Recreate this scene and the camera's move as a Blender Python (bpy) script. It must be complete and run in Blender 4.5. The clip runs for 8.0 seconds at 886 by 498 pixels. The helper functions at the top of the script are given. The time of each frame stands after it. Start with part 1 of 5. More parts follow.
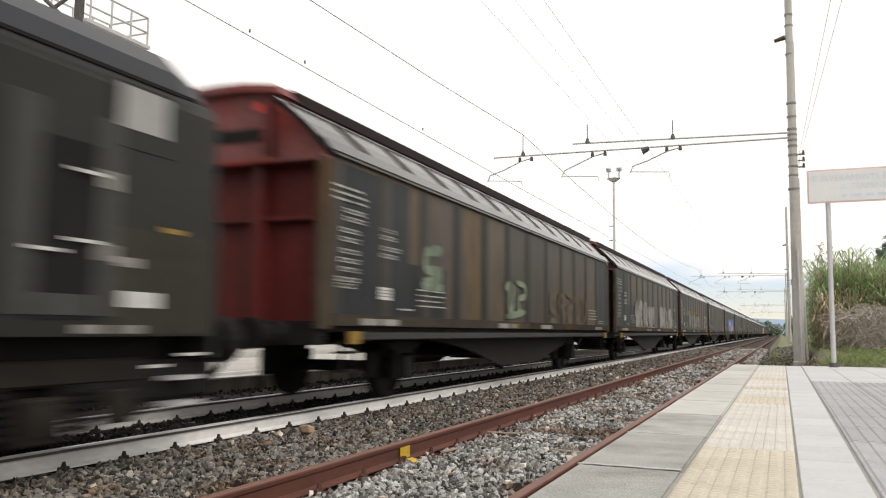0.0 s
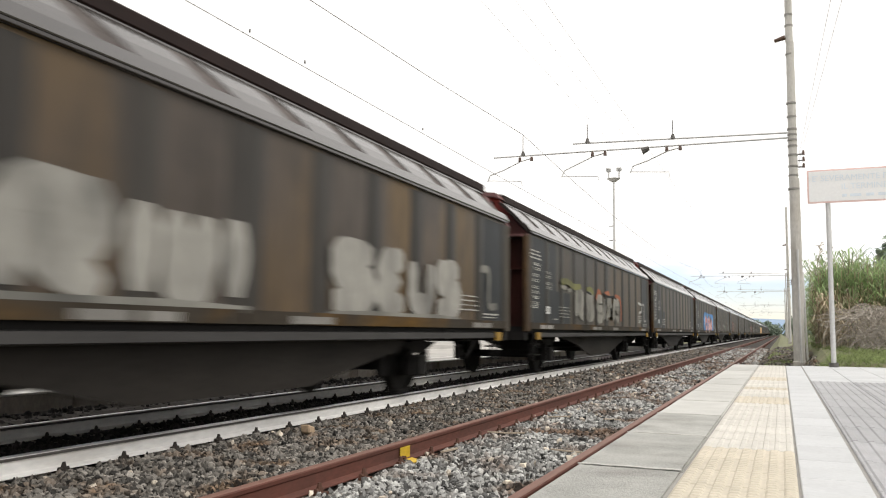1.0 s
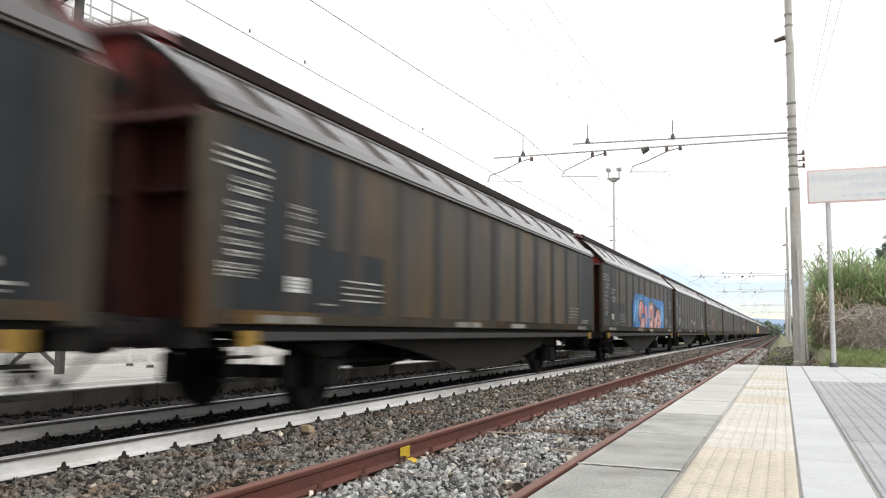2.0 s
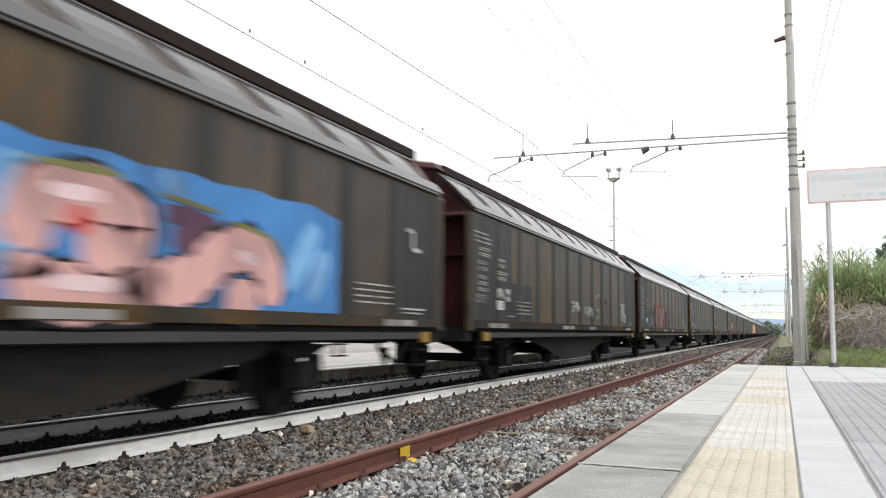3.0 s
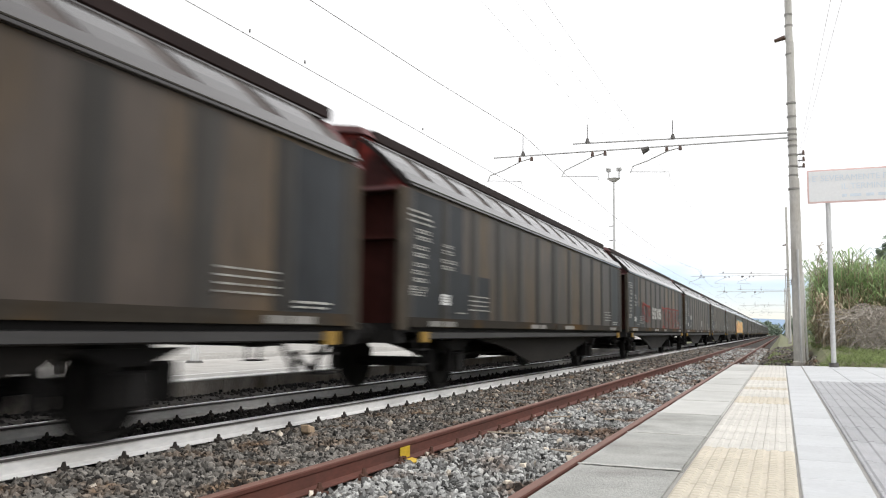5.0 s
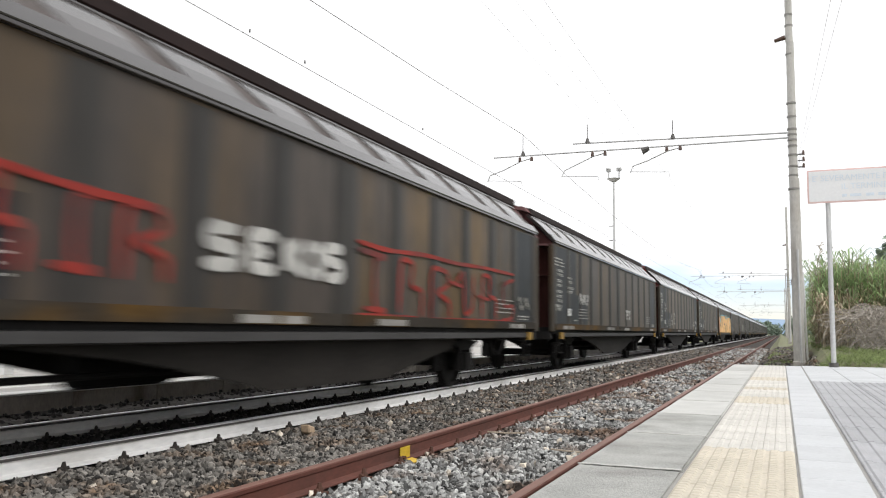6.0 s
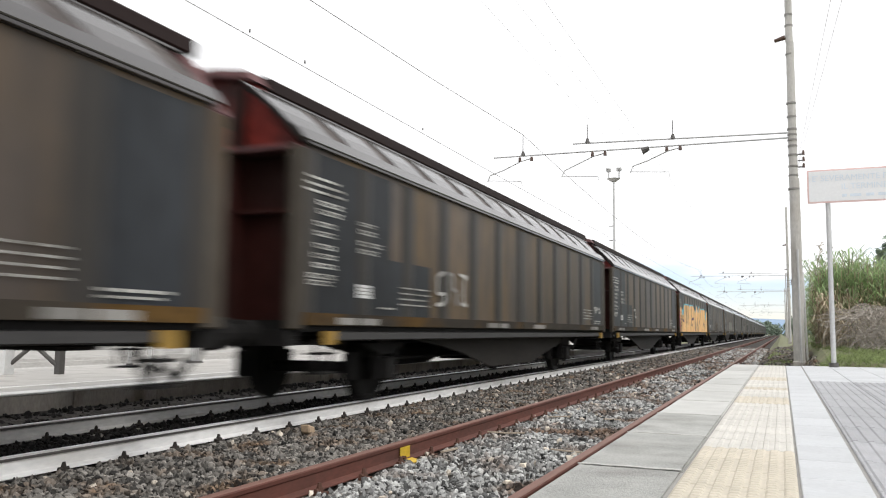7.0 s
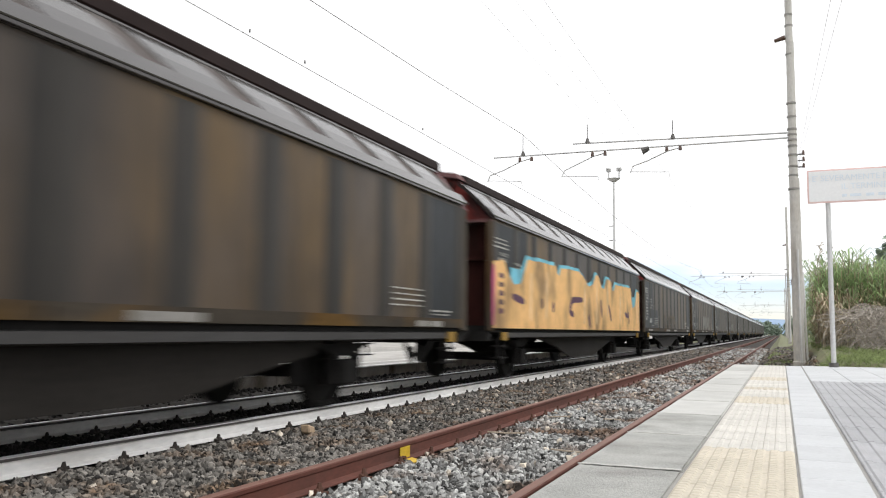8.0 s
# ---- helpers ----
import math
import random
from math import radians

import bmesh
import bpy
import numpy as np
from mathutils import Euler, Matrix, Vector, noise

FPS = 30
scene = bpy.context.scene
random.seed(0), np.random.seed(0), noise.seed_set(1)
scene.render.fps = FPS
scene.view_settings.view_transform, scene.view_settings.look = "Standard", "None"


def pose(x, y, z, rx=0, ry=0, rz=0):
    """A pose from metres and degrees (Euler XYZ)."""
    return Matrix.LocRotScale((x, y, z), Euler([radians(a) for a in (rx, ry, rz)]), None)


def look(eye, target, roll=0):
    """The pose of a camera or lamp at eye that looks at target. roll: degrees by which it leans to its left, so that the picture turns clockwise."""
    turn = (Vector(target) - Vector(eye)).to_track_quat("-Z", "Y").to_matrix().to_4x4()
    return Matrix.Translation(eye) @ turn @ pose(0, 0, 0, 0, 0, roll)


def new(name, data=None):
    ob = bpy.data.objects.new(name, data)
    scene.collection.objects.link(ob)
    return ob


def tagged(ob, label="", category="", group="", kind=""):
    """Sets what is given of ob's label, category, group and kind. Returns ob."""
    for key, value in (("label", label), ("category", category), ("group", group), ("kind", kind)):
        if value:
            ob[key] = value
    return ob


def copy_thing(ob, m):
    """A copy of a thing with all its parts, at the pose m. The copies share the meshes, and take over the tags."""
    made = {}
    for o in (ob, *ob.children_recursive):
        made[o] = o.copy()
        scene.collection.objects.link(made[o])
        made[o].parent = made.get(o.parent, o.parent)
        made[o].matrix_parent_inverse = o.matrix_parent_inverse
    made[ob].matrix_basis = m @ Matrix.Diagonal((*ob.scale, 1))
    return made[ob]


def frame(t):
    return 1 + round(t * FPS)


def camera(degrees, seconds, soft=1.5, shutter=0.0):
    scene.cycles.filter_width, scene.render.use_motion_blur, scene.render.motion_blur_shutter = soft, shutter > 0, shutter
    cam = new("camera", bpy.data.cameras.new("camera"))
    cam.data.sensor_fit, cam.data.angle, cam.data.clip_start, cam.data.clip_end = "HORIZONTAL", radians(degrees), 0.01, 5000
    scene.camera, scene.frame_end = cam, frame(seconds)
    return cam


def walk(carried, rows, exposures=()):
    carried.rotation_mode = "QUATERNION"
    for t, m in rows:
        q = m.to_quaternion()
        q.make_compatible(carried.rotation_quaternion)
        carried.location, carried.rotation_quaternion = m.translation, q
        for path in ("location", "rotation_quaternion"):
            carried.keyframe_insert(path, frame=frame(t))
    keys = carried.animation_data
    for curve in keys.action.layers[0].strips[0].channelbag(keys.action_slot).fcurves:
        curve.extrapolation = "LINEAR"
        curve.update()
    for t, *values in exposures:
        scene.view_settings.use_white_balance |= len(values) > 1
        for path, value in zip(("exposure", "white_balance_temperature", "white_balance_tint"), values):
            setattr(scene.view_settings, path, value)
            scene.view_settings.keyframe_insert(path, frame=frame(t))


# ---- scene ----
YAW, PITCH, ROLL = 22.444, 5.674, 0.558
EYE = Vector((0.0, 0.0, 0.906))
AIM = EYE + 10 * Vector((-math.sin(radians(YAW)) * math.cos(radians(PITCH)),
                         math.cos(radians(YAW)) * math.cos(radians(PITCH)), math.sin(radians(PITCH))))
cam = camera(56.886, 8.0, soft=1.12, shutter=0.3)
walk(cam, [(0.0, look(EYE, AIM, ROLL)), (8.0, look(EYE, AIM, ROLL))],
     exposures=[(0.0, -0.08, 6950, 11), (0.4, 0.12, 7080, 11), (1.0, 0.12, 6850, 10), (1.6, 0.12, 6650, 10), (2.8, 0.12, 6480, 10), (8.0, 0.12, 6480, 10)])

# ---------------------------------------------------------------- light
SUN_EL, SUN_AZ = 50.0, 117.0
world = bpy.data.worlds.new("overcast_sky")
scene.world = world
world.use_nodes = True
wn, wl = world.node_tree.nodes, world.node_tree.links
wn.clear()
w_out = wn.new("ShaderNodeOutputWorld")
w_bg = wn.new("ShaderNodeBackground")
w_sky = wn.new("ShaderNodeTexSky")
w_sky.sky_type = "NISHITA"
w_sky.sun_disc = False
w_sky.dust_density, w_sky.ozone_density = 0.2, 1.0
w_sky.sun_elevation, w_sky.sun_rotation = radians(SUN_EL), radians(SUN_AZ)
w_gain = wn.new("ShaderNodeVectorMath")
w_gain.operation = "MULTIPLY"
w_gain.inputs[1].default_value = (0.128, 0.129, 0.160)
w_tc = wn.new("ShaderNodeTexCoord")
w_map = wn.new("ShaderNodeMapping")
w_map.inputs["Scale"].default_value = (1.5, 1.5, 9.0)
w_noise = wn.new("ShaderNodeTexNoise")
w_noise.inputs["Scale"].default_value = 2.2
w_noise.inputs["Detail"].default_value = 6
w_sep = wn.new("ShaderNodeSeparateXYZ")
w_rise = wn.new("ShaderNodeMath")
w_rise.operation = "MULTIPLY_ADD"
w_rise.inputs[1].default_value = 4.2
w_rise.inputs[2].default_value = -0.36
w_sum = wn.new("ShaderNodeMath")
w_sum.operation = "ADD"
w_ramp = wn.new("ShaderNodeValToRGB")
w_ramp.color_ramp.elements[0].position = 0.34
w_ramp.color_ramp.elements[1].position = 0.62
w_mix = wn.new("ShaderNodeMix")
w_mix.data_type = "RGBA"
w_mix.inputs["B"].default_value = (1.13, 1.13, 1.14, 1)
wl.new(w_tc.outputs["Generated"], w_map.inputs["Vector"])
wl.new(w_map.outputs["Vector"], w_noise.inputs["Vector"])
wl.new(w_tc.outputs["Generated"], w_sep.inputs["Vector"])
wl.new(w_sep.outputs["Z"], w_rise.inputs[0])
wl.new(w_rise.outputs[0], w_sum.inputs[0])
wl.new(w_noise.outputs["Fac"], w_sum.inputs[1])
wl.new(w_sum.outputs[0], w_ramp.inputs["Fac"])
wl.new(w_sky.outputs["Color"], w_gain.inputs[0])
wl.new(w_gain.outputs["Vector"], w_mix.inputs["A"])
wl.new(w_ramp.outputs["Color"], w_mix.inputs["Factor"])
wl.new(w_mix.outputs["Result"], w_bg.inputs["Color"])
wl.new(w_bg.outputs["Background"], w_out.inputs["Surface"])
w_bg.inputs["Strength"].default_value = 1.0

sun = new("sun", bpy.data.lights.new("sun", "SUN"))
sun.data.energy, sun.data.angle, sun.data.color = 1.1, radians(25), (1.0, 0.985, 0.955)
sun.matrix_world = look((20, -10, 26.6), (0, 0, 0))


# ---------------------------------------------------------------- materials
def mat(name, color, rough=0.7, metal=0.0, vary=0.25, scale=3.0, fine=40.0, bump=0.0, stretch=(1, 1, 1),
        stain=None, stain_at=(0.5, 0.7), stain_scale=None, rand=0.0, island=0.0, spec=0.5):
    """Base colour varied by a coarse and a fine noise, an optional second stain colour, roughness and bump with them."""
    m = bpy.data.materials.new(name)
    m.use_nodes = True
    n, l = m.node_tree.nodes, m.node_tree.links
    b = n["Principled BSDF"]
    b.inputs["Roughness"].default_value, b.inputs["Metallic"].default_value = rough, metal
    b.inputs["Specular IOR Level"].default_value = spec
    tc = n.new("ShaderNodeTexCoord")
    mp = n.new("ShaderNodeMapping")
    mp.inputs["Scale"].default_value = stretch
    info = n.new("ShaderNodeObjectInfo")
    shift = n.new("ShaderNodeMath")
    shift.operation = "MULTIPLY"
    shift.inputs[1].default_value = 37.0
    l.new(info.outputs["Random"], shift.inputs[0])
    comb = n.new("ShaderNodeCombineXYZ")
    for k in "XYZ":
        l.new(shift.outputs[0], comb.inputs[k])
    l.new(comb.outputs[0], mp.inputs["Location"])
    l.new(tc.outputs["Object"], mp.inputs["Vector"])
    coarse, small = n.new("ShaderNodeTexNoise"), n.new("ShaderNodeTexNoise")
    coarse.inputs["Scale"].default_value, small.inputs["Scale"].default_value = scale, fine
    coarse.inputs["Detail"].default_value, small.inputs["Detail"].default_value = 5, 4
    l.new(mp.outputs[0], coarse.inputs["Vector"])
    l.new(mp.outputs[0], small.inputs["Vector"])
    both = n.new("ShaderNodeMath")
    both.operation = "ADD"
    l.new(coarse.outputs["Fac"], both.inputs[0])
    l.new(small.outputs["Fac"], both.inputs[1])
    mr = n.new("ShaderNodeMapRange")
    mr.inputs["From Min"].default_value, mr.inputs["From Max"].default_value = 0.6, 1.4
    mr.inputs["To Min"].default_value, mr.inputs["To Max"].default_value = 1 - vary, 1 + vary
    l.new(both.outputs[0], mr.inputs["Value"])
    value = mr.outputs[0]
    for amount, source in ((rand, info.outputs["Random"]), (island, None)):
        if amount:
            if source is None:
                source = n.new("ShaderNodeNewGeometry").outputs["Random Per Island"]
            r2 = n.new("ShaderNodeMapRange")
            r2.inputs["To Min"].default_value, r2.inputs["To Max"].default_value = 1 - amount, 1 + amount
            l.new(source, r2.inputs["Value"])
            mul = n.new("ShaderNodeMath")
            mul.operation = "MULTIPLY"
            l.new(value, mul.inputs[0])
            l.new(r2.outputs[0], mul.inputs[1])
            value = mul.outputs[0]
    base = n.new("ShaderNodeRGB")
    base.outputs[0].default_value = (*color, 1)
    col = base.outputs[0]
    if stain:
        st = n.new("ShaderNodeTexNoise")
        st.inputs["Scale"].default_value = stain_scale or scale * 0.6
        st.inputs["Detail"].default_value = 6
        l.new(mp.outputs[0], st.inputs["Vector"])
        rp = n.new("ShaderNodeMapRange")
        rp.inputs["From Min"].default_value, rp.inputs["From Max"].default_value = stain_at
        l.new(st.outputs["Fac"], rp.inputs["Value"])
        mx = n.new("ShaderNodeMix")
        mx.data_type = "RGBA"
        mx.inputs["B"].default_value = (*stain, 1)
        l.new(rp.outputs[0], mx.inputs["Factor"])
        l.new(col, mx.inputs["A"])
        col = mx.outputs["Result"]
    sc = n.new("ShaderNodeVectorMath")
    sc.operation = "SCALE"
    l.new(col, sc.inputs[0])
    l.new(value, sc.inputs["Scale"])
    l.new(sc.outputs["Vector"], b.inputs["Base Color"])
    if bump:
        bp = n.new("ShaderNodeBump")
        bp.inputs["Strength"].default_value, bp.inputs["Distance"].default_value = min(1.0, bump), 0.02
        l.new(both.outputs[0], bp.inputs["Height"])
        l.new(bp.outputs["Normal"], b.inputs["Normal"])
    return m


M = {}
M["wall"] = mat("weathered_wall", (0.056, 0.043, 0.034), 0.48, 0, 0.62, 0.9, 7, 0.06, (1, 0.9, 0.28),
                stain=(0.094, 0.056, 0.019), stain_at=(0.43, 0.66), stain_scale=0.85, rand=0.25, spec=0.36)
M["rib"] = mat("grimy_rib", (0.0285, 0.0245, 0.0205), 0.52, 0, 0.4, 1.6, 12, 0.04, (1, 1, 0.2), rand=0.25, spec=0.34)
M["endpanel"] = mat("blue_grey_panel", (0.021, 0.0235, 0.027), 0.5, 0, 0.6, 1.3, 9, 0.03, (1, 1, 0.3), rand=0.15, spec=0.22)
M["post"] = mat("tan_corner_post", (0.064, 0.054, 0.042), 0.65, 0, 0.5, 2, 16, 0.05, (1, 1, 0.25), stain=(0.075, 0.040, 0.016), stain_at=(0.5, 0.66), rand=0.25, spec=0.15)
M["sill"] = mat("rusty_sill", (0.040, 0.033, 0.025), 0.7, 0, 0.4, 2, 16, 0.05, (1, 0.6, 1),
                stain=(0.094, 0.052, 0.014), stain_at=(0.50, 0.64), stain_scale=1.1, rand=0.3, spec=0.15)
M["solebar"] = mat("grey_sole_bar", (0.060, 0.058, 0.057), 0.6, 0.1, 0.3, 2, 20, 0.03, (1, 0.5, 1), spec=0.15)
M["under"] = mat("black_underframe", (0.0135, 0.0125, 0.0118), 0.8, 0, 0.4, 3, 25, 0.08, spec=0.2)
M["girder"] = mat("dusty_brown_girder", (0.023, 0.020, 0.0172), 0.75, 0, 0.45, 1.4, 18, 0.06, (1, 0.6, 1), rand=0.2, spec=0.2)
M["bogie"] = mat("brown_brake_dust_steel", (0.022, 0.0185, 0.015), 0.8, 0, 0.4, 4, 30, 0.08, spec=0.2)
M["wheel"] = mat("oily_wheel_steel", (0.016, 0.015, 0.014), 0.6, 0.3, 0.35, 5, 30, 0.05, spec=0.15)
# Faded red, darkened to hold the shade on the wagon ends.
M["red"] = mat("faded_shaded_red_end", (0.046, 0.0135, 0.011), 0.6, 0, 0.35, 2.2, 14, 0.05, (1, 1, 0.4),
               stain=(0.030, 0.014, 0.012), stain_at=(0.48, 0.66), spec=0.15)
M["freshred"] = mat("cleaner_red_end", (0.130, 0.025, 0.022), 0.5, 0, 0.35, 2.2, 14, 0.04, (1, 1, 0.5),
                    stain=(0.085, 0.030, 0.026), stain_at=(0.50, 0.66), spec=0.2)
M["freshgable"] = mat("cleaner_red_gable", (0.20, 0.075, 0.070), 0.5, 0, 0.3, 2.5, 14, 0.04,
                      stain=(0.22, 0.034, 0.028), stain_at=(0.42, 0.58), stain_scale=1.1, spec=0.2)
# Dark base paints the overhang's shade; the red is left in patches.
M["gable"] = mat("part_shaded_red_gable", (0.055, 0.020, 0.019), 0.55, 0, 0.3, 2.5, 14, 0.04, stain=(0.24, 0.036, 0.028), stain_at=(0.50, 0.62), stain_scale=1.1, spec=0.15)
M["roofskin"] = mat("weathered_roof_sheet", (0.040, 0.035, 0.034), 0.13, 0.0, 0.4, 1.1, 9, 0.0, (1, 0.5, 2), rand=0.2, spec=0.56)
# Matt strips break up the sky reflection; paler base stands in for sheen nearby.
M["roofmatt"] = mat("matt_roof_joint", (0.105, 0.092, 0.087), 0.75, 0.0, 0.35, 2, 12, 0.05, spec=0.12)
M["roofrail"] = mat("brown_roof_rail", (0.022, 0.013, 0.012), 0.65, 0, 0.35, 2, 14, 0.05, spec=0.15)
M["yellow"] = mat("ochre_plate", (0.32, 0.20, 0.05), 0.6, 0, 0.25, 8, 40, 0.03, spec=0.15)
M["stencil"] = mat("white_stencil", (0.62, 0.62, 0.60), 0.7, 0, 0.25, 6, 40)
M["stencil_worn"] = mat("worn_stencil", (0.46, 0.455, 0.42), 0.7, 0, 0.35, 6, 40, 0, (1, 1, 2),
                        stain=(0.16, 0.15, 0.13), stain_at=(0.48, 0.66), stain_scale=4.0, rand=0.25)
M["label"] = mat("grey_label_plate", (0.25, 0.24, 0.22), 0.7, 0, 0.3, 5, 30, rand=0.25)
M["loco"] = mat("dark_green_loco", (0.0165, 0.0165, 0.0140), 0.42, 0, 0.4, 0.9, 14, 0.02, (1, 1, 0.5), spec=0.25)
# Olive tone paints the light that the ballast throws onto the lower side.
M["locolive"] = mat("ballast_lit_olive_side", (0.040, 0.037, 0.028), 0.55, 0, 0.4, 1.0, 14, 0.02, (1, 1, 0.6), spec=0.2)
M["locogrey"] = mat("loco_grey_panel", (0.055, 0.054, 0.050), 0.45, 0, 0.2, 2, 18, 0.02, spec=0.25)
# Pale grey paints the reflection in the cab window's glass.
M["blind"] = mat("pale_pane_reflection", (0.33, 0.33, 0.32), 0.35, 0, 0.15, 2, 18, 0.02, spec=0.4)
M["locoroof"] = mat("loco_roof_grey", (0.040, 0.044, 0.052), 0.4, 0.1, 0.15, 2, 14, 0.02, spec=0.25)
M["steel"] = mat("polished_rail_head", (0.70, 0.69, 0.68), 0.28, 0.85, 0.12, 6, 40, 0, (1, 0.1, 1))
M["flank"] = mat("dark_worn_rail_flank", (0.085, 0.078, 0.072), 0.6, 0.3, 0.3, 3, 30, 0.03, (1, 0.2, 1))
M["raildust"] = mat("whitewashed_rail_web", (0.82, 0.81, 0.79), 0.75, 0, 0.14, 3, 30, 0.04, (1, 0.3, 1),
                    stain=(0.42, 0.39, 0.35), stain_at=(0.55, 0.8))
# Grey yard rails; on the far running rail this paints a white web shaded.
M["railgrey"] = mat("grey_and_shaded_rail_web", (0.60, 0.585, 0.56), 0.75, 0, 0.2, 3, 30, 0.04, (1, 0.3, 1))
M["rust"] = mat("rusty_rail", (0.120, 0.040, 0.027), 0.8, 0, 0.3, 4, 40, 0.08, (1, 0.3, 1),
                stain=(0.085, 0.035, 0.025), stain_at=(0.5, 0.72))
M["rusthead"] = mat("rust_polished_head", (0.22, 0.115, 0.088), 0.6, 0.2, 0.2, 4, 40, 0.03, (1, 0.15, 1))
M["clip"] = mat("dark_fastening", (0.035, 0.028, 0.024), 0.7, 0.3, 0.3, 8, 40)
M["rustclip"] = mat("rusty_fastening", (0.10, 0.045, 0.030), 0.8, 0.1, 0.3, 8, 40)
M["concrete"] = mat("sleeper_concrete", (0.27, 0.25, 0.22), 0.85, 0, 0.25, 4, 40, 0.1)
# Dark base paints the shade between stones and below the far platform edge.
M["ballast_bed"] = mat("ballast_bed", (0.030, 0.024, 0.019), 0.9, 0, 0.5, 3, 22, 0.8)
M["stone_a"] = mat("brown_grey_ballast", (0.158, 0.147, 0.132), 0.85, 0, 0.45, 9, 60, 0.15, island=0.97,
                   stain=(0.140, 0.095, 0.062), stain_at=(0.48, 0.66), stain_scale=2.2)
M["stone_b"] = mat("pale_grey_ballast", (0.315, 0.315, 0.305), 0.85, 0, 0.4, 8, 60, 0.15, island=0.9,
                   stain=(0.155, 0.105, 0.075), stain_at=(0.47, 0.60), stain_scale=1.1)
M["stone_c"] = mat("pale_stray_stone", (0.62, 0.55, 0.46), 0.8, 0, 0.25, 8, 40, 0.1, island=0.25)
M["coping"] = mat("coping_stone", (0.42, 0.42, 0.395), 0.8, 0, 0.30, 5, 120, 0.6, rand=0.12,
                  stain=(0.27, 0.26, 0.24), stain_at=(0.5, 0.75))
M["copingface"] = mat("platform_edge_concrete", (0.36, 0.325, 0.285), 0.85, 0, 0.3, 3, 40, 0.2, (1, 1, 0.4),
                      stain=(0.16, 0.13, 0.10), stain_at=(0.5, 0.7))
M["tactile"] = mat("cream_tactile_tile", (0.60, 0.575, 0.525), 0.75, 0, 0.15, 6, 60, 0.08, rand=0.06)
M["tactile2"] = mat("yellow_tactile_tile", (0.57, 0.515, 0.42), 0.75, 0, 0.15, 6, 60, 0.08, rand=0.06)
M["white_tile"] = mat("pale_paving_tile", (0.55, 0.56, 0.57), 0.65, 0, 0.1, 5, 60, 0.04, rand=0.05)
M["grey_tile"] = mat("grey_ribbed_tile", (0.37, 0.37, 0.385), 0.6, 0, 0.14, 5, 60, 0.05, rand=0.07)
M["grout"] = mat("grout", (0.33, 0.32, 0.30), 0.9, 0, 0.2, 6, 60)
M["pole"] = mat("concrete_pole", (0.50, 0.485, 0.46), 0.8, 0, 0.2, 2, 30, 0.1, (1, 1, 0.4), stain=(0.30, 0.26, 0.22), stain_at=(0.5, 0.75))
M["galv"] = mat("galvanised_steel", (0.56, 0.56, 0.56), 0.5, 0.2, 0.15, 4, 40, 0.02)
M["iron"] = mat("dark_line_steel", (0.11, 0.105, 0.10), 0.6, 0.4, 0.2, 4, 40)
M["wire"] = mat("line_wire", (0.25, 0.24, 0.235), 0.55, 0.5, 0.1, 4, 40)
M["insulator"] = mat("brown_insulator", (0.09, 0.05, 0.035), 0.35, 0, 0.15, 4, 40)
M["sign"] = mat("white_sign_face", (0.80, 0.80, 0.80), 0.45, 0, 0.05, 3, 40)
M["signrim"] = mat("faded_red_sign_rim", (0.78, 0.55, 0.52), 0.5, 0, 0.12, 3, 40)
M["signtext"] = mat("faded_blue_lettering", (0.68, 0.74, 0.80), 0.5, 0, 0.1, 3, 40)
M["grass"] = mat("grass_soil", (0.175, 0.185, 0.095), 0.9, 0, 0.45, 1.5, 14, 0.4, stain=(0.16, 0.14, 0.085), stain_at=(0.5, 0.68), stain_scale=0.5)
M["blade"] = mat("grass_blade", (0.23, 0.285, 0.115), 0.7, 0, 0.3, 3, 20, island=0.4)
M["reed"] = mat("green_reed_leaf", (0.36, 0.475, 0.24), 0.6, 0, 0.3, 1.2, 14, island=0.45, stain=(0.20, 0.19, 0.08), stain_at=(0.55, 0.75), stain_scale=0.6)
for key in ("reed", "blade"):
    leaf_nodes, leaf_links = M[key].node_tree.nodes, M[key].node_tree.links
    glow = leaf_nodes.new("ShaderNodeBsdfTranslucent")
    blend = leaf_nodes.new("ShaderNodeMixShader")
    blend.inputs["Fac"].default_value = 0.5
    leaf = leaf_nodes["Principled BSDF"]
    leaf_links.new(leaf.inputs["Base Color"].links[0].from_socket, glow.inputs["Color"])
    leaf_links.new(leaf.outputs["BSDF"], blend.inputs[1])
    leaf_links.new(glow.outputs["BSDF"], blend.inputs[2])
    leaf_links.new(blend.outputs["Shader"], leaf_nodes["Material Output"].inputs["Surface"])
M["dryreed"] = mat("dry_reed_stem", (0.40, 0.33, 0.23), 0.8, 0, 0.3, 1.5, 14, island=0.4)
M["plume"] = mat("reed_plume", (0.42, 0.38, 0.31), 0.85, 0, 0.2, 3, 20, island=0.3)
# Leaf green made paler to carry the haze of distance in its colour.
M["tree"] = mat("hazed_tree_leaf", (0.24, 0.30, 0.235), 0.75, 0, 0.35, 0.3, 4, island=0.4)
# Near-black from oil, with the shade under the train put into the colour.
M["stone_d"] = mat("oily_shaded_ballast", (0.021, 0.019, 0.018), 0.85, 0, 0.35, 8, 60, 0.1, island=0.7, spec=0.2)
M["coping_pale"] = mat("pale_coping_stone", (0.50, 0.495, 0.47), 0.8, 0, 0.15, 5, 90, 0.2, rand=0.12)
M["cap"] = mat("grimy_pink_cap", (0.15, 0.075, 0.075), 0.6, 0, 0.3, 4, 20, 0.04, spec=0.2)
M["edgepaint"] = mat("white_edge_paint", (0.74, 0.73, 0.70), 0.7, 0, 0.12, 3, 30, 0.03)
M["mortar"] = mat("pale_mortar", (0.56, 0.55, 0.52), 0.9, 0, 0.2, 8, 60, 0.2)
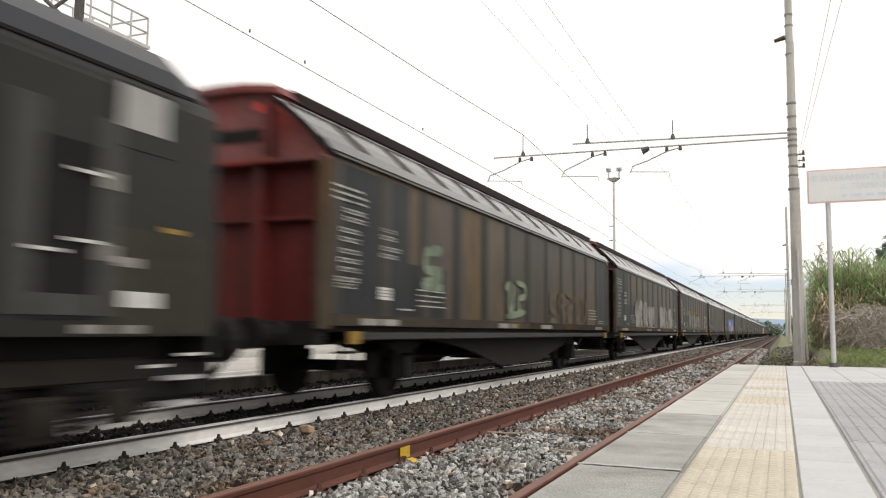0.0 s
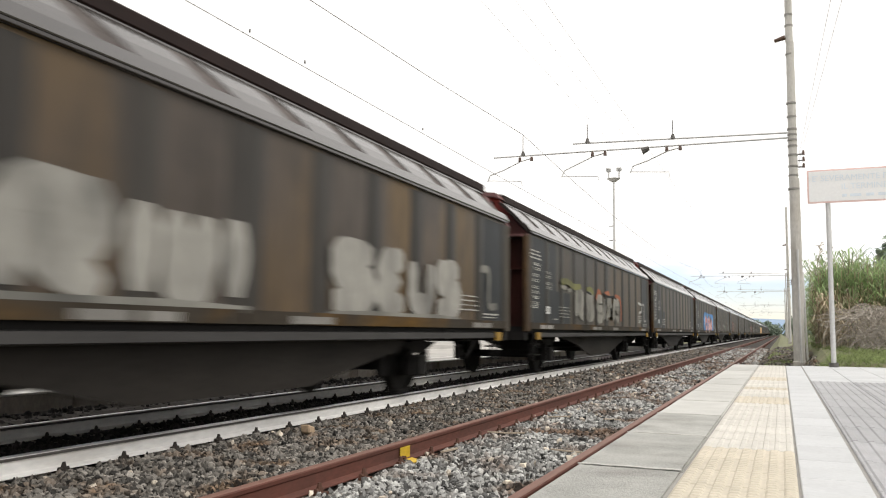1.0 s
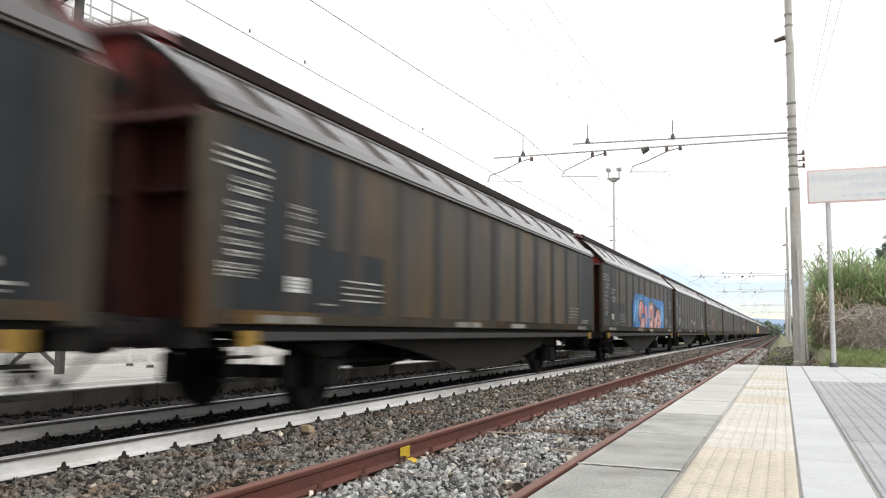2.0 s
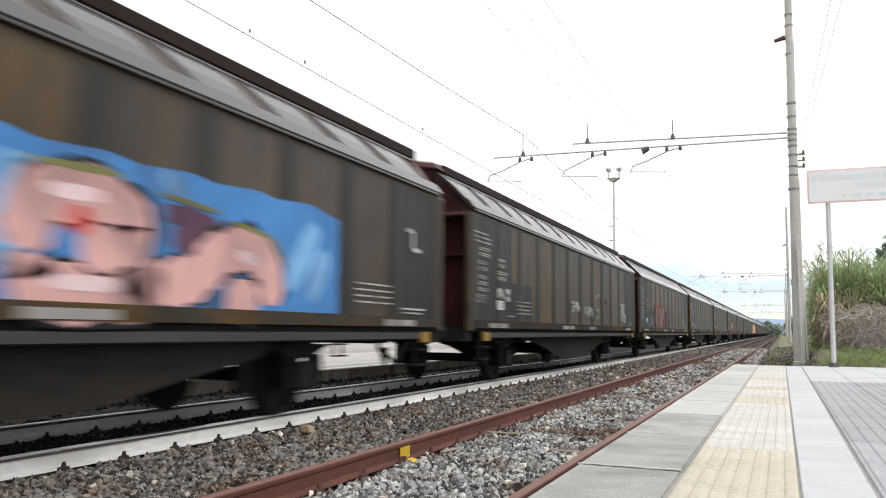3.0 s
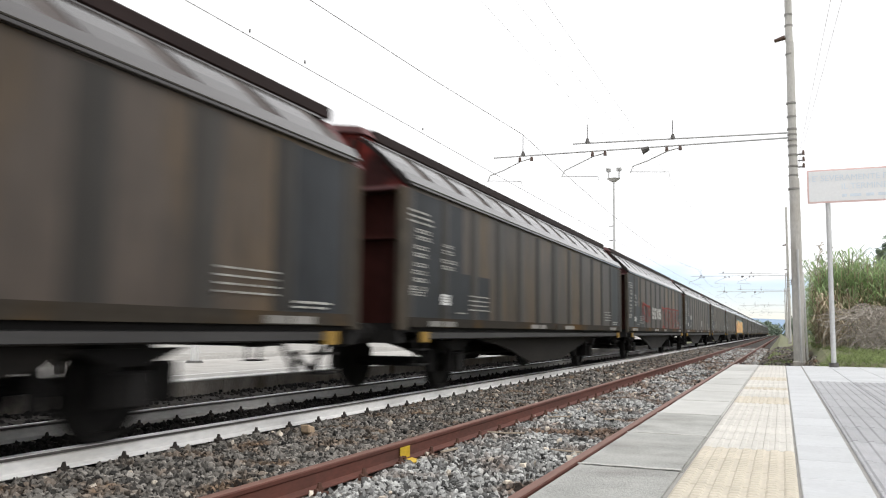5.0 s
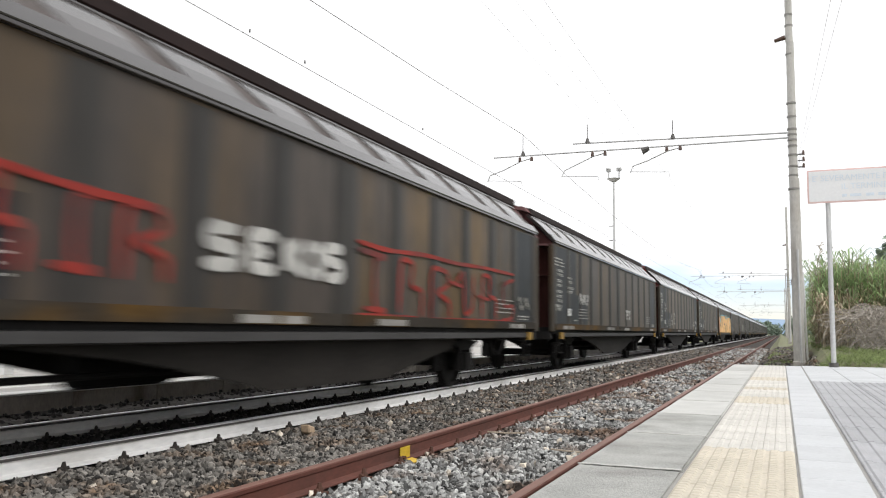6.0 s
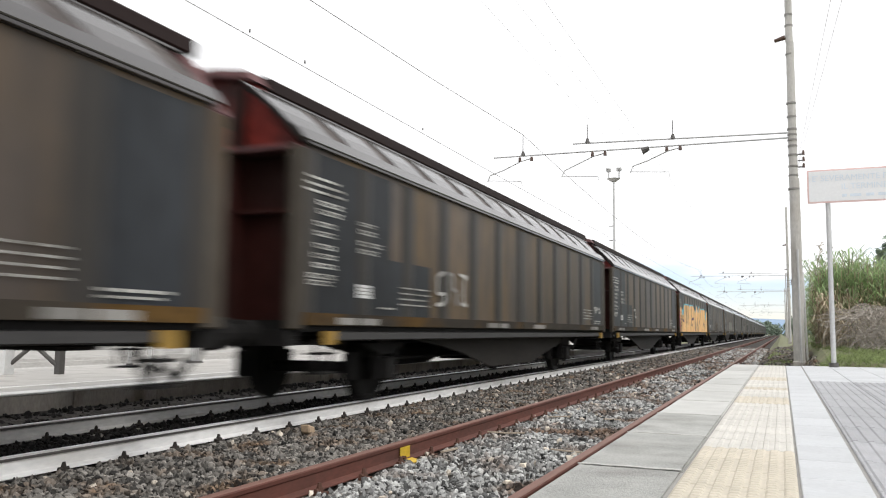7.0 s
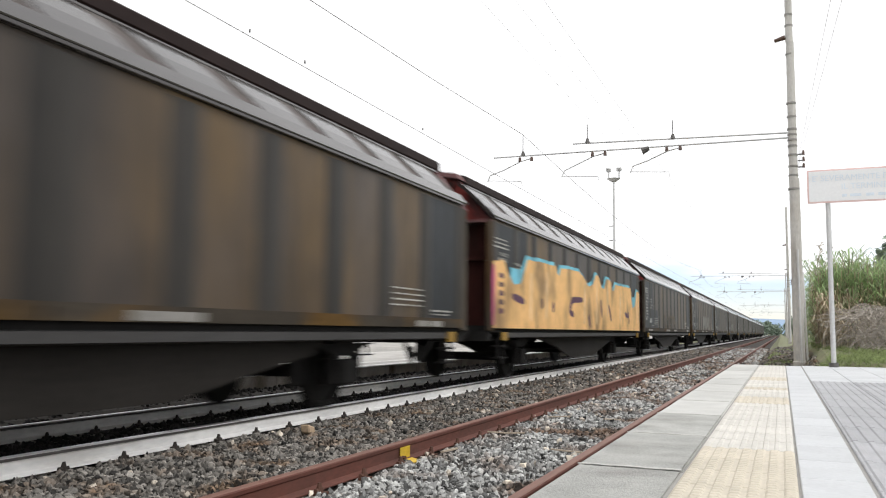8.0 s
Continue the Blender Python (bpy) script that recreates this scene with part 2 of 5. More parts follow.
M["bandgrey"] = mat("dull_band_steel", (0.27, 0.26, 0.245), 0.6, 0.2, 0.2, 4, 40)
M["marker"] = mat("bright_red_marker", (0.75, 0.03, 0.03), 0.4, 0, 0.1, 8, 40)
M["clampyellow"] = mat("clamp_yellow_paint", (0.62, 0.42, 0.03), 0.5, 0, 0.2, 8, 40, 0.03)
M["ochre"] = mat("ochre_stone", (0.50, 0.37, 0.25), 0.85, 0, 0.25, 8, 40, 0.1)
M["scrap"] = mat("bleached_wood", (0.42, 0.35, 0.27), 0.8, 0, 0.25, 10, 60, 0.05)
M["gravel"] = mat("pale_yard_gravel", (0.36, 0.345, 0.32), 0.9, 0, 0.25, 2, 20, 0.2)
M["vine"] = mat("dead_grey_vine", (0.40, 0.36, 0.32), 0.85, 0, 0.25, 3, 20, island=0.35)
PAINTS = {"white": (0.50, 0.49, 0.46), "grey": (0.24, 0.235, 0.21), "cream": (0.31, 0.30, 0.265), "silver": (0.34, 0.33, 0.30), "mint": (0.22, 0.28, 0.20), "tan": (0.150, 0.118, 0.078), "lime": (0.20, 0.20, 0.08), "orange": (0.36, 0.12, 0.06),
          "blue": (0.075, 0.235, 0.54), "sky": (0.22, 0.45, 0.75), "pink": (0.70, 0.40, 0.38), "black": (0.015, 0.015, 0.016), "red": (0.28, 0.035, 0.026),
          "amber": (0.82, 0.50, 0.21), "cyan": (0.20, 0.55, 0.68), "scarlet": (0.60, 0.075, 0.065), "blush": (0.82, 0.62, 0.62), "peach": (0.86, 0.62, 0.36), "plum": (0.12, 0.06, 0.10), "rose": (0.28, 0.195, 0.175), "magenta": (0.55, 0.10, 0.22)}
for key, value in PAINTS.items():
    M["paint_" + key] = mat("sprayed_paint_" + key, value, 0.6, 0, 0.22, 1.5, 12, 0.02, (1, 1, 0.5), stain=tuple(0.35 * c + 0.03 for c in value), stain_at=(0.48, 0.68), stain_scale=1.6, spec=0.15)
# The blue is distance haze mixed into the hills' base colour.
M["hill"] = mat("hazed_far_hill", (0.26, 0.36, 0.50), 0.95, 0, 0.15, 0.002, 0.02)
M["bench"] = mat("white_painted_metal", (0.70, 0.70, 0.69), 0.5, 0, 0.12, 4, 40)
M["farplat"] = mat("far_platform_paving", (0.44, 0.42, 0.39), 0.7, 0, 0.15, 3, 40, 0.05, stain=(0.30, 0.28, 0.25), stain_at=(0.5, 0.72))


# ---------------------------------------------------------------- mesh helpers
def box(bm, x0, x1, y0, y1, z0, z1):
    v = [bm.verts.new((x, y, z)) for z in (z0, z1) for y in (y0, y1) for x in (x0, x1)]
    for q in ((0, 2, 3, 1), (4, 5, 7, 6), (0, 1, 5, 4), (1, 3, 7, 5), (3, 2, 6, 7), (2, 0, 4, 6)):
        bm.faces.new([v[i] for i in q])
    return v


def prism(bm, pts, y0, y1):
    """A closed outline of (x, z) drawn out along y."""
    a = [bm.verts.new((x, y0, z)) for x, z in pts]
    b = [bm.verts.new((x, y1, z)) for x, z in pts]
    k = len(pts)
    for i in range(k):
        bm.faces.new((a[i], a[(i + 1) % k], b[(i + 1) % k], b[i]))
    bm.faces.new(a[::-1])
    bm.faces.new(b)


def tube(bm, p0, p1, r0, r1=None, n=8):
    p0, p1 = Vector(p0), Vector(p1)
    r1 = r0 if r1 is None else r1
    q = (p1 - p0).to_track_quat("Z", "Y")
    a = [bm.verts.new(p0 + q @ Vector((r0 * math.cos(2 * math.pi * i / n), r0 * math.sin(2 * math.pi * i / n), 0))) for i in range(n)]
    b = [bm.verts.new(p1 + q @ Vector((r1 * math.cos(2 * math.pi * i / n), r1 * math.sin(2 * math.pi * i / n), 0))) for i in range(n)]
    for i in range(n):
        bm.faces.new((a[i], a[(i + 1) % n], b[(i + 1) % n], b[i]))
    bm.faces.new(a[::-1])
    bm.faces.new(b)


def lathe(bm, profile, n):
    """A turned body about the x axis through (x, radius) points."""
    rings = [[bm.verts.new((x, q * math.cos(2 * math.pi * k / n), q * math.sin(2 * math.pi * k / n))) for k in range(n)] for x, q in profile]
    for a, b in zip(rings, rings[1:]):
        for k in range(n):
            bm.faces.new((a[k], a[(k + 1) % n], b[(k + 1) % n], b[k]))
    bm.faces.new(rings[0][::-1])
    bm.faces.new(rings[-1])


def poly_tube(bm, pts, r, n=6):
    """One bent tube through the points."""
    pts = [Vector(p) for p in pts]
    rings = []
    for i, p in enumerate(pts):
        d = (pts[min(i + 1, len(pts) - 1)] - pts[max(i - 1, 0)]).normalized()
        q = d.to_track_quat("Z", "Y")
        rings.append([bm.verts.new(p + q @ Vector((r * math.cos(2 * math.pi * k / n), r * math.sin(2 * math.pi * k / n), 0))) for k in range(n)])
    for a, b in zip(rings, rings[1:]):
        for k in range(n):
            bm.faces.new((a[k], a[(k + 1) % n], b[(k + 1) % n], b[k]))
    bm.faces.new(rings[0][::-1])
    bm.faces.new(rings[-1])


def mesh(name, bm, material, bevel=0.0, smooth=False):
    if bevel:
        bmesh.ops.bevel(bm, geom=[e for e in bm.edges], offset=bevel, segments=1, affect="EDGES", clamp_overlap=True)
    bmesh.ops.recalc_face_normals(bm, faces=bm.faces)
    me = bpy.data.meshes.new(name)
    bm.to_mesh(me)
    bm.free()
    me.materials.append(material)
    if smooth:
        for f in me.polygons:
            f.use_smooth = True
    return me


def part(name, bm, material, parent, label="", bevel=0.0, smooth=False, at=None):
    """One mesh object under a thing or a part; bm may be a bmesh or a mesh already made."""
    me = bm if isinstance(bm, bpy.types.Mesh) else mesh(name, bm, material, bevel, smooth)
    ob = new(name, me)
    ob.parent = parent
    if at is not None:
        ob.matrix_basis = at
    if label:
        tagged(ob, label)
    return ob


def thing(name, label, category, group="", kind="", at=None):
    ob = new(name)
    ob.empty_display_size = 0.2
    if at is not None:
        ob.matrix_basis = at
    return tagged(ob, label, category, group, kind)


def solid(name, bm, material, label, category, group="", kind="", bevel=0.0, smooth=False):
    return tagged(new(name, mesh(name, bm, material, bevel, smooth)), label, category, group, kind)


def B():
    return bmesh.new()


def raw(name, verts, faces, material, label, category, kind="stuff", parent=None):
    me = bpy.data.meshes.new(name)
    me.from_pydata([tuple(v) for v in verts], [], [tuple(f) for f in faces])
    me.materials.append(material)
    me.update()
    me.shade_flat()
    ob = new(name, me)
    if parent:
        ob.parent = parent
        ob["kind"] = kind
        return ob
    return tagged(ob, label, category, "", kind)


# ---------------------------------------------------------------- ground, tracks
X2N, X1L, GAUGE = -5.006, -2.889, 1.505
X2C, X1C = X2N - GAUGE / 2, X1L + GAUGE / 2
RAIL_H = 0.145
PLAT_Z, PLAT_X, PLAT_END = 0.45, -0.668, 12.9


def lawn_z(x, y):
    """Height of the ground: a low grassy bank rises right of the masts beyond the platform's end."""
    xs = [-3000, -600, -120, -40, -13.0, -12.4, -9.0, -7.9, -1.05, -0.75, -0.25, 1, 3, 8, 20, 60, 300, 3000]
    zs = [-0.3, -0.3, -0.2, 0.0, 0.02, 0.0, -0.32, -0.32, -0.32, -0.2, 0.12, 0.18, 0.22, 0.3, 0.3, 0.2, -0.2, -0.3]
    z = float(np.interp(x, xs, zs))
    bank = float(np.interp(x, [0.35, 0.75, 9, 30], [0.0, 1.0, 1.0, 0.0])) * float(np.interp(y, [13.0, 13.9, 26, 60], [0.0, 1.0, 1.0, 0.0]))
    return z + bank * (max(0.0, 0.47 + 0.022 * (min(y, 20) - 13.9) - z))


def ground():
    xs = [-3000, -600, -120, -40, -13.0, -12.4, -9.0, -7.9, -1.05, -0.75, -0.25, 0.35, 0.75, 1.2, 1.8, 2.4, 3, 5, 8, 9.5, 20, 30, 60, 300, 3000]
    ys = [-800, -60, -10, 5, 13, 13.9, 15, 16, 17, 18, 19, 20, 22, 26, 30, 45, 60, 70, 110, 200, 400, 900, 4000]
    verts, faces = [], []
    for y in ys:
        for x in xs:
            bumps = 0.04 * noise.noise(Vector((x * 0.9, y * 0.6, 0))) if -0.5 < x < 60 and 13.5 < y < 120 else 0
            verts.append((x, y, lawn_z(x, y) + bumps))
    k = len(xs)
    for j in range(len(ys) - 1):
        for i in range(k - 1):
            faces.append((j * k + i, j * k + i + 1, (j + 1) * k + i + 1, (j + 1) * k + i))
    raw("ground", verts, faces, M["grass"], "rough grass and soil around the tracks", "ground", "structure")
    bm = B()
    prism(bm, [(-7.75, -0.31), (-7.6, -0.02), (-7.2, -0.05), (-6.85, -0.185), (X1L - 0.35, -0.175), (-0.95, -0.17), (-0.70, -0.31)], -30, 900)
    solid("ballast_bed", bm, M["ballast_bed"], "packed ballast bed under both tracks, shade painted dark", "track bed", kind="structure")


def rail_profile():
    return [(-0.07, -RAIL_H), (0.07, -RAIL_H), (0.07, -RAIL_H + 0.008), (0.027, -RAIL_H + 0.030), (0.024, -0.042),
            (0.034, -0.032), (0.036, -0.010), (0.030, -0.003), (-0.030, -0.003), (-0.036, -0.010), (-0.034, -0.032),
            (-0.024, -0.042), (-0.027, -RAIL_H + 0.030), (-0.07, -RAIL_H + 0.008)]


def sleeper_mesh(name):
    bm = B()
    prism(bm, [(-1.15, -0.36), (1.15, -0.36), (1.15, -0.20), (1.06, -0.165), (0.5, -0.165), (0.36, -0.19), (-0.36, -0.19),
               (-0.5, -0.165), (-1.06, -0.165), (-1.15, -0.20)], -0.13, 0.13)
    return mesh(name, bm, M["concrete"])


def fastening_mesh(name, m):
    """Base plate, two spring clips and bolts that hold one rail."""
    bm = B()
    box(bm, -0.13, 0.13, -0.05, 0.05, -0.165, -0.146)
    for s in (-1, 1):
        tube(bm, (s * 0.085, -0.045, -0.135), (s * 0.085, 0.045, -0.135), 0.016, n=6)
        tube(bm, (s * 0.088, 0, -0.15), (s * 0.088, 0, -0.085), 0.028, 0.012, n=7)
    return mesh(name, bm, m)


def track(name, xc, y_first, pitch, web, web_far, head, clip, label):
    t = thing(name, label, "railway track", kind="structure")
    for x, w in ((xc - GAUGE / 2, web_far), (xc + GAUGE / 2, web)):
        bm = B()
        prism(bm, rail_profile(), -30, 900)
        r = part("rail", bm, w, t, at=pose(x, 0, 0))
        bm = B()
        prism(bm, [(-0.031, -0.0025), (0.031, -0.0025), (0.026, 0.002), (-0.026, 0.002)], -30, 900)
        part("rail_head", bm, head, r)
        for side in (-1, 1) if head is M["steel"] else ():
            bm = B()
            prism(bm, [(side * 0.0365, -0.030), (side * 0.0385, -0.028), (side * 0.0385, -0.010), (side * 0.0365, -0.008)], -30, 900)
            part("head_flank", bm, M["flank"], r, "dark worn flank of the rail head")
    sm, fm = sleeper_mesh("sleeper"), fastening_mesh("fastening", clip)
    y = y_first - 22 * pitch
    for i in range(120):
        s = part("sleeper", sm, None, t, at=pose(xc, y + i * pitch, 0))
        for sx in (-1, 1):
            part("fastening", fm, None, s, at=pose(sx * GAUGE / 2, 0, 0))
    verts, faces = [], []
    for i in range(120, 700):
        yy = y + i * pitch
        for sx in (-1, 1):
            x = xc + sx * GAUGE / 2
            o = len(verts)
            verts += [(x + dx, yy + dy, z) for z in (-0.17, -0.10) for dy in (-0.05, 0.05) for dx in (-0.15, 0.15)]
            faces += [[o + k for k in q] for q in ((4, 5, 7, 6), (0, 1, 5, 4), (1, 3, 7, 5), (3, 2, 6, 7), (2, 0, 4, 6))]
    raw("far_fastenings", verts, faces, clip, "", "", parent=t)
    return t


def stones(name, count, region, size, m, label, zfun, seed):
    """Broken stones, each an uneven twelve-cornered lump, strewn over a stretch."""
    rng = np.random.default_rng(seed)
    g = (1 + 5 ** 0.5) / 2
    v = np.array([(-1, g, 0), (1, g, 0), (-1, -g, 0), (1, -g, 0), (0, -1, g), (0, 1, g), (0, -1, -g), (0, 1, -g),
                  (g, 0, -1), (g, 0, 1), (-g, 0, -1), (-g, 0, 1)]) / 1.9
    f = np.array([(0, 11, 5), (0, 5, 1), (0, 1, 7), (0, 7, 10), (0, 10, 11), (1, 5, 9), (5, 11, 4), (11, 10, 2), (10, 7, 6),
                  (7, 1, 8), (3, 9, 4), (3, 4, 2), (3, 2, 6), (3, 6, 8), (3, 8, 9), (4, 9, 5), (2, 4, 11), (6, 2, 10), (8, 6, 7), (9, 8, 1)])
    x0, x1, y0, y1, power = region
    x = rng.uniform(x0, x1, count)
    y = y0 + (y1 - y0) * rng.uniform(0, 1, count) ** power
    s = rng.uniform(size[0], size[1], count) * (1 + 0.03 * np.maximum(0, y - 8))
    shape = v[None] * rng.uniform(0.5, 1.4, (count, 12, 1)) * rng.uniform(0.45, 1.35, (count, 1, 3))
    a, b = rng.uniform(0, 6.28, count), rng.uniform(-0.9, 0.9, count)
    ca, sa, cb, sb = np.cos(a), np.sin(a), np.cos(b), np.sin(b)
    p = shape.copy()
    p[..., 1], p[..., 2] = shape[..., 1] * cb[:, None] - shape[..., 2] * sb[:, None], shape[..., 1] * sb[:, None] + shape[..., 2] * cb[:, None]
    q = p.copy()
    q[..., 0], q[..., 1] = p[..., 0] * ca[:, None] - p[..., 1] * sa[:, None], p[..., 0] * sa[:, None] + p[..., 1] * ca[:, None]
    z = zfun(x, y) + rng.uniform(-0.022, 0.018, count)
    q = q * s[:, None, None] + np.stack([x, y, z], 1)[:, None]
    faces = (f[None] + 12 * np.arange(count)[:, None, None]).reshape(-1, 3)
    me = bpy.data.meshes.new(name)
    me.vertices.add(count * 12)
    me.vertices.foreach_set("co", q.reshape(-1))
    me.loops.add(len(faces) * 3)
    me.loops.foreach_set("vertex_index", faces.reshape(-1).astype(np.int32))
    me.polygons.add(len(faces))
    me.polygons.foreach_set("loop_start", np.arange(0, len(faces) * 3, 3, dtype=np.int32))
    me.materials.append(m)
    me.update()
    me.validate()
    me.shade_flat()
    return tagged(new(name, me), label, "ballast", "", "stuff")


def bed_z(x, y):
    edge = np.clip((x + 0.95) / 0.25, 0, 1)
    return -0.165 + 0.14 * np.clip((-6.85 - x) / 0.5, 0, 1) - 0.13 * edge + 0.012 * np.sin(x * 5 + y * 1.7) * np.sin(y * 2.3)


def rail_clamp():
    c = thing("rail_clamp", "bent yellow metal clamp on the rusty rail", "rail clamp", at=pose(X1L + 0.075, 6.13, 0))
    bm = B()
    box(bm, -0.038, -0.030, -0.09, 0.09, -0.135, -0.035)
    part("plate", bm, M["clampyellow"], c, bevel=0.002)
    bm = B()
    prism(bm, [(-0.03, -0.142), (0.06, -0.155), (0.06, -0.147), (-0.03, -0.128)], -0.06, 0.10)
    part("foot", bm, M["clampyellow"], c)
    bm = B()
    tube(bm, (-0.030, -0.05, -0.115), (-0.005, -0.05, -0.115), 0.016, n=8)
    part("bolt", bm, M["rustclip"], c)
    bm = B()
    for q in box(bm, -0.05, 0.05, -0.05, 0.05, 0, 0.085):
        q.co += Vector((0.02 * math.sin(q.co.y * 40 + 1), 0.018 * math.sin(q.co.z * 50), 0.02 * math.sin(q.co.x * 50 + q.co.y * 30)))
    r = solid("ochre_stone", bm, M["ochre"], "pale ochre stone lying on the ballast", "stone", bevel=0.012)
    r.matrix_basis = pose(-4.47, 7.3, -0.155)
    rng = random.Random(5)
    for k in range(7):
        bm = B()
        ln = rng.uniform(0.12, 0.3)
        box(bm, -0.012, 0.012, -ln / 2, ln / 2, 0, 0.012)
        s = solid("wood_scrap", bm, M["scrap"], "pale splinter of wood on the ballast", "wood scrap", "wood scraps on the ballast")
        s.matrix_basis = pose(rng.uniform(-2.7, -1.6), rng.uniform(5.5, 11), -0.13, rng.uniform(-4, 4), 0, rng.uniform(0, 180))


def ballast():
    stones("ballast_stones", 22000, (-4.90, X1L - 0.08, 3.4, 15, 1.35), (0.0145, 0.031), M["stone_a"],
           "brown-grey broken ballast stones between the two tracks", bed_z, 1)
    stones("ballast_stones", 14000, (-4.90, X1L - 0.08, 14, 60, 1.4), (0.02, 0.04), M["stone_a"],
           "brown-grey broken ballast stones further along the tracks", bed_z, 2)
    stones("ballast_stones", 18500, (X1L + 0.10, -0.72, 4.0, 15, 1.35), (0.014, 0.030), M["stone_b"],
           "pale grey broken ballast stones inside the rusty track", bed_z, 3)
    stones("ballast_stones", 11000, (X1L + 0.10, -0.5, 14, 60, 1.4), (0.02, 0.04), M["stone_b"],
           "pale grey broken ballast further along the rusty track", bed_z, 4)
    # The next two sets use the colour that holds the train's shade.
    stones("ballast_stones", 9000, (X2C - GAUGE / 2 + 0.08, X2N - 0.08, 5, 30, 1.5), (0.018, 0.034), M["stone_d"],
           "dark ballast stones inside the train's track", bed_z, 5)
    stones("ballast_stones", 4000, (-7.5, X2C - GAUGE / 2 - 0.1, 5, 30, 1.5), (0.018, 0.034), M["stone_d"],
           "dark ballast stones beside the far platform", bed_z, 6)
    stones("verge_stones", 6500, (-0.85, 0.62, 13.0, 48, 1.5), (0.014, 0.034), M["stone_a"],
           "loose brown-grey stones on the verge beyond the platform", np.vectorize(lambda x, y: lawn_z(x, y) + 0.005), 12)
    stones("ballast_stones", 6000, (-7.4, -0.72, -8, 3.6, 1.0), (0.02, 0.04), M["stone_a"],
           "brown-grey ballast stones behind the camera's place", bed_z, 8)
    stones("stray_stones", 260, (-4.8, -0.9, 4, 25, 1.3), (0.018, 0.038), M["stone_c"],
           "pale stray stones lying on the ballast", lambda x, y: bed_z(x, y) + 0.02, 7)


# ---------------------------------------------------------------- platforms
def near_platform():
    p = thing("platform", "pale paved station platform with a yellow tactile strip", "platform", kind="structure")
    bm = B()
    box(bm, PLAT_X + 0.05, 6.0, -6, PLAT_END - 0.02, -0.3, PLAT_Z - 0.008)
    part("platform_base", bm, M["grout"], p)

    def tile_mesh(name, wx, wy, ribs, m, thick=0.035, dots=False, tall=0.005):
        bm = B()
        box(bm, 0.003, wx - 0.003, 0.003, wy - 0.003, -thick, 0)
        bmesh.ops.bevel(bm, geom=[e for e in bm.edges if all(v.co.z > -0.001 for v in e.verts)], offset=0.003, segments=1, affect="EDGES")
        for i in range(ribs):
            c = (i + 0.5) * wx / ribs
            if dots:
                for j in range(ribs):
                    d = (j + 0.5) * wy / ribs
                    h = 0.018
                    a = [bm.verts.new((c + sx * h, d + sy * h, 0)) for sx, sy in ((-1, -1), (1, -1), (1, 1), (-1, 1))]
                    b = [bm.verts.new((c + sx * h * 0.6, d + sy * h * 0.6, 0.005)) for sx, sy in ((-1, -1), (1, -1), (1, 1), (-1, 1))]
                    for k in range(4):
                        bm.faces.new((a[k], a[(k + 1) % 4], b[(k + 1) % 4], b[k]))
                    bm.faces.new(b)
            else:
                w = wx / ribs * 0.26
                v = [bm.verts.new(q) for q in ((c - w, 0.008, 0), (c + w, 0.008, 0), (c + w * 0.6, 0.012, tall), (c - w * 0.6, 0.012, tall),
                                                (c - w, wy - 0.008, 0), (c + w, wy - 0.008, 0), (c + w * 0.6, wy - 0.012, tall), (c - w * 0.6, wy - 0.012, tall))]
                for q in ((0, 1, 2, 3), (5, 4, 7, 6), (1, 5, 6, 2), (4, 0, 3, 7), (3, 2, 6, 7)):
                    bm.faces.new([v[k] for k in q])
        return mesh(name, bm, m)

    # coping slabs along the edge, slightly uneven
    rng = random.Random(4)
    y = 2.866 - 0.985 * 9
    while y < PLAT_END - 0.1:
        ln = min(0.985, PLAT_END - y)
        bm = B()
        v = box(bm, 0, 0.350, 0.004, ln - 0.004, -0.19, 0)
        bmesh.ops.bevel(bm, geom=[e for e in bm.edges], offset=0.007, segments=2, affect="EDGES")
        part("coping_slab", bm, M["coping_pale"] if y > 4.7 else M["coping"], p, at=pose(PLAT_X, y, PLAT_Z + rng.uniform(-0.002, 0.002), 0, rng.uniform(-0.15, 0.15), 0))
        if ln > 0.9 and y < 6.5:
            bm = B()
            v = [(0.0, 0.0), (0.05, 0.012), (0.11, 0.004), (0.17, 0.014), (0.24, 0.003), (0.347, 0.010)]
            lo = [bm.verts.new((x, d - 0.006 - 0.006 * rng.random(), 0.0)) for x, d in v]
            hi = [bm.verts.new((x, d + 0.003 + 0.008 * rng.random(), 0.0)) for x, d in v]
            for k in range(5):
                bm.faces.new((lo[k], lo[k + 1], hi[k + 1], hi[k]))
            top = bmesh.ops.extrude_face_region(bm, geom=bm.faces[:])
            for q in top["geom"]:
                if isinstance(q, bmesh.types.BMVert):
                    q.co.z += 0.0025
            part("mortar_joint", bm, M["mortar"], p, at=pose(PLAT_X, y + ln, PLAT_Z))
        y += 0.985
    step = 0.2866
    rib = tile_mesh("tactile_tile", 0.348, step, 8, M["tactile"], tall=0.0032)
    dot = tile_mesh("tactile_tile", 0.348, step, 7, M["tactile2"], dots=True)
    wide = tile_mesh("paving_tile", 0.20, 0.41, 0, M["white_tile"])
    y, i = 3.50 - 32 * step, 0
    while y + step <= PLAT_END + 0.01:
        dotted = y < 3.48 or 5.7 < y < 6.25 or 7.0 < y < 7.3 or 8.5 < y < 9.0
        part("tactile_tile", dot if dotted else rib, None, p, at=pose(-0.312, y, PLAT_Z))
        y += step
    y = 2.9 - 0.41 * 21
    while y + 0.41 <= PLAT_END:
        part("paving_tile", wide, None, p, at=pose(0.039, y, PLAT_Z))
        y += 0.41
    grey = tile_mesh("ribbed_tile", 0.36, 0.6, 6, M["grey_tile"])
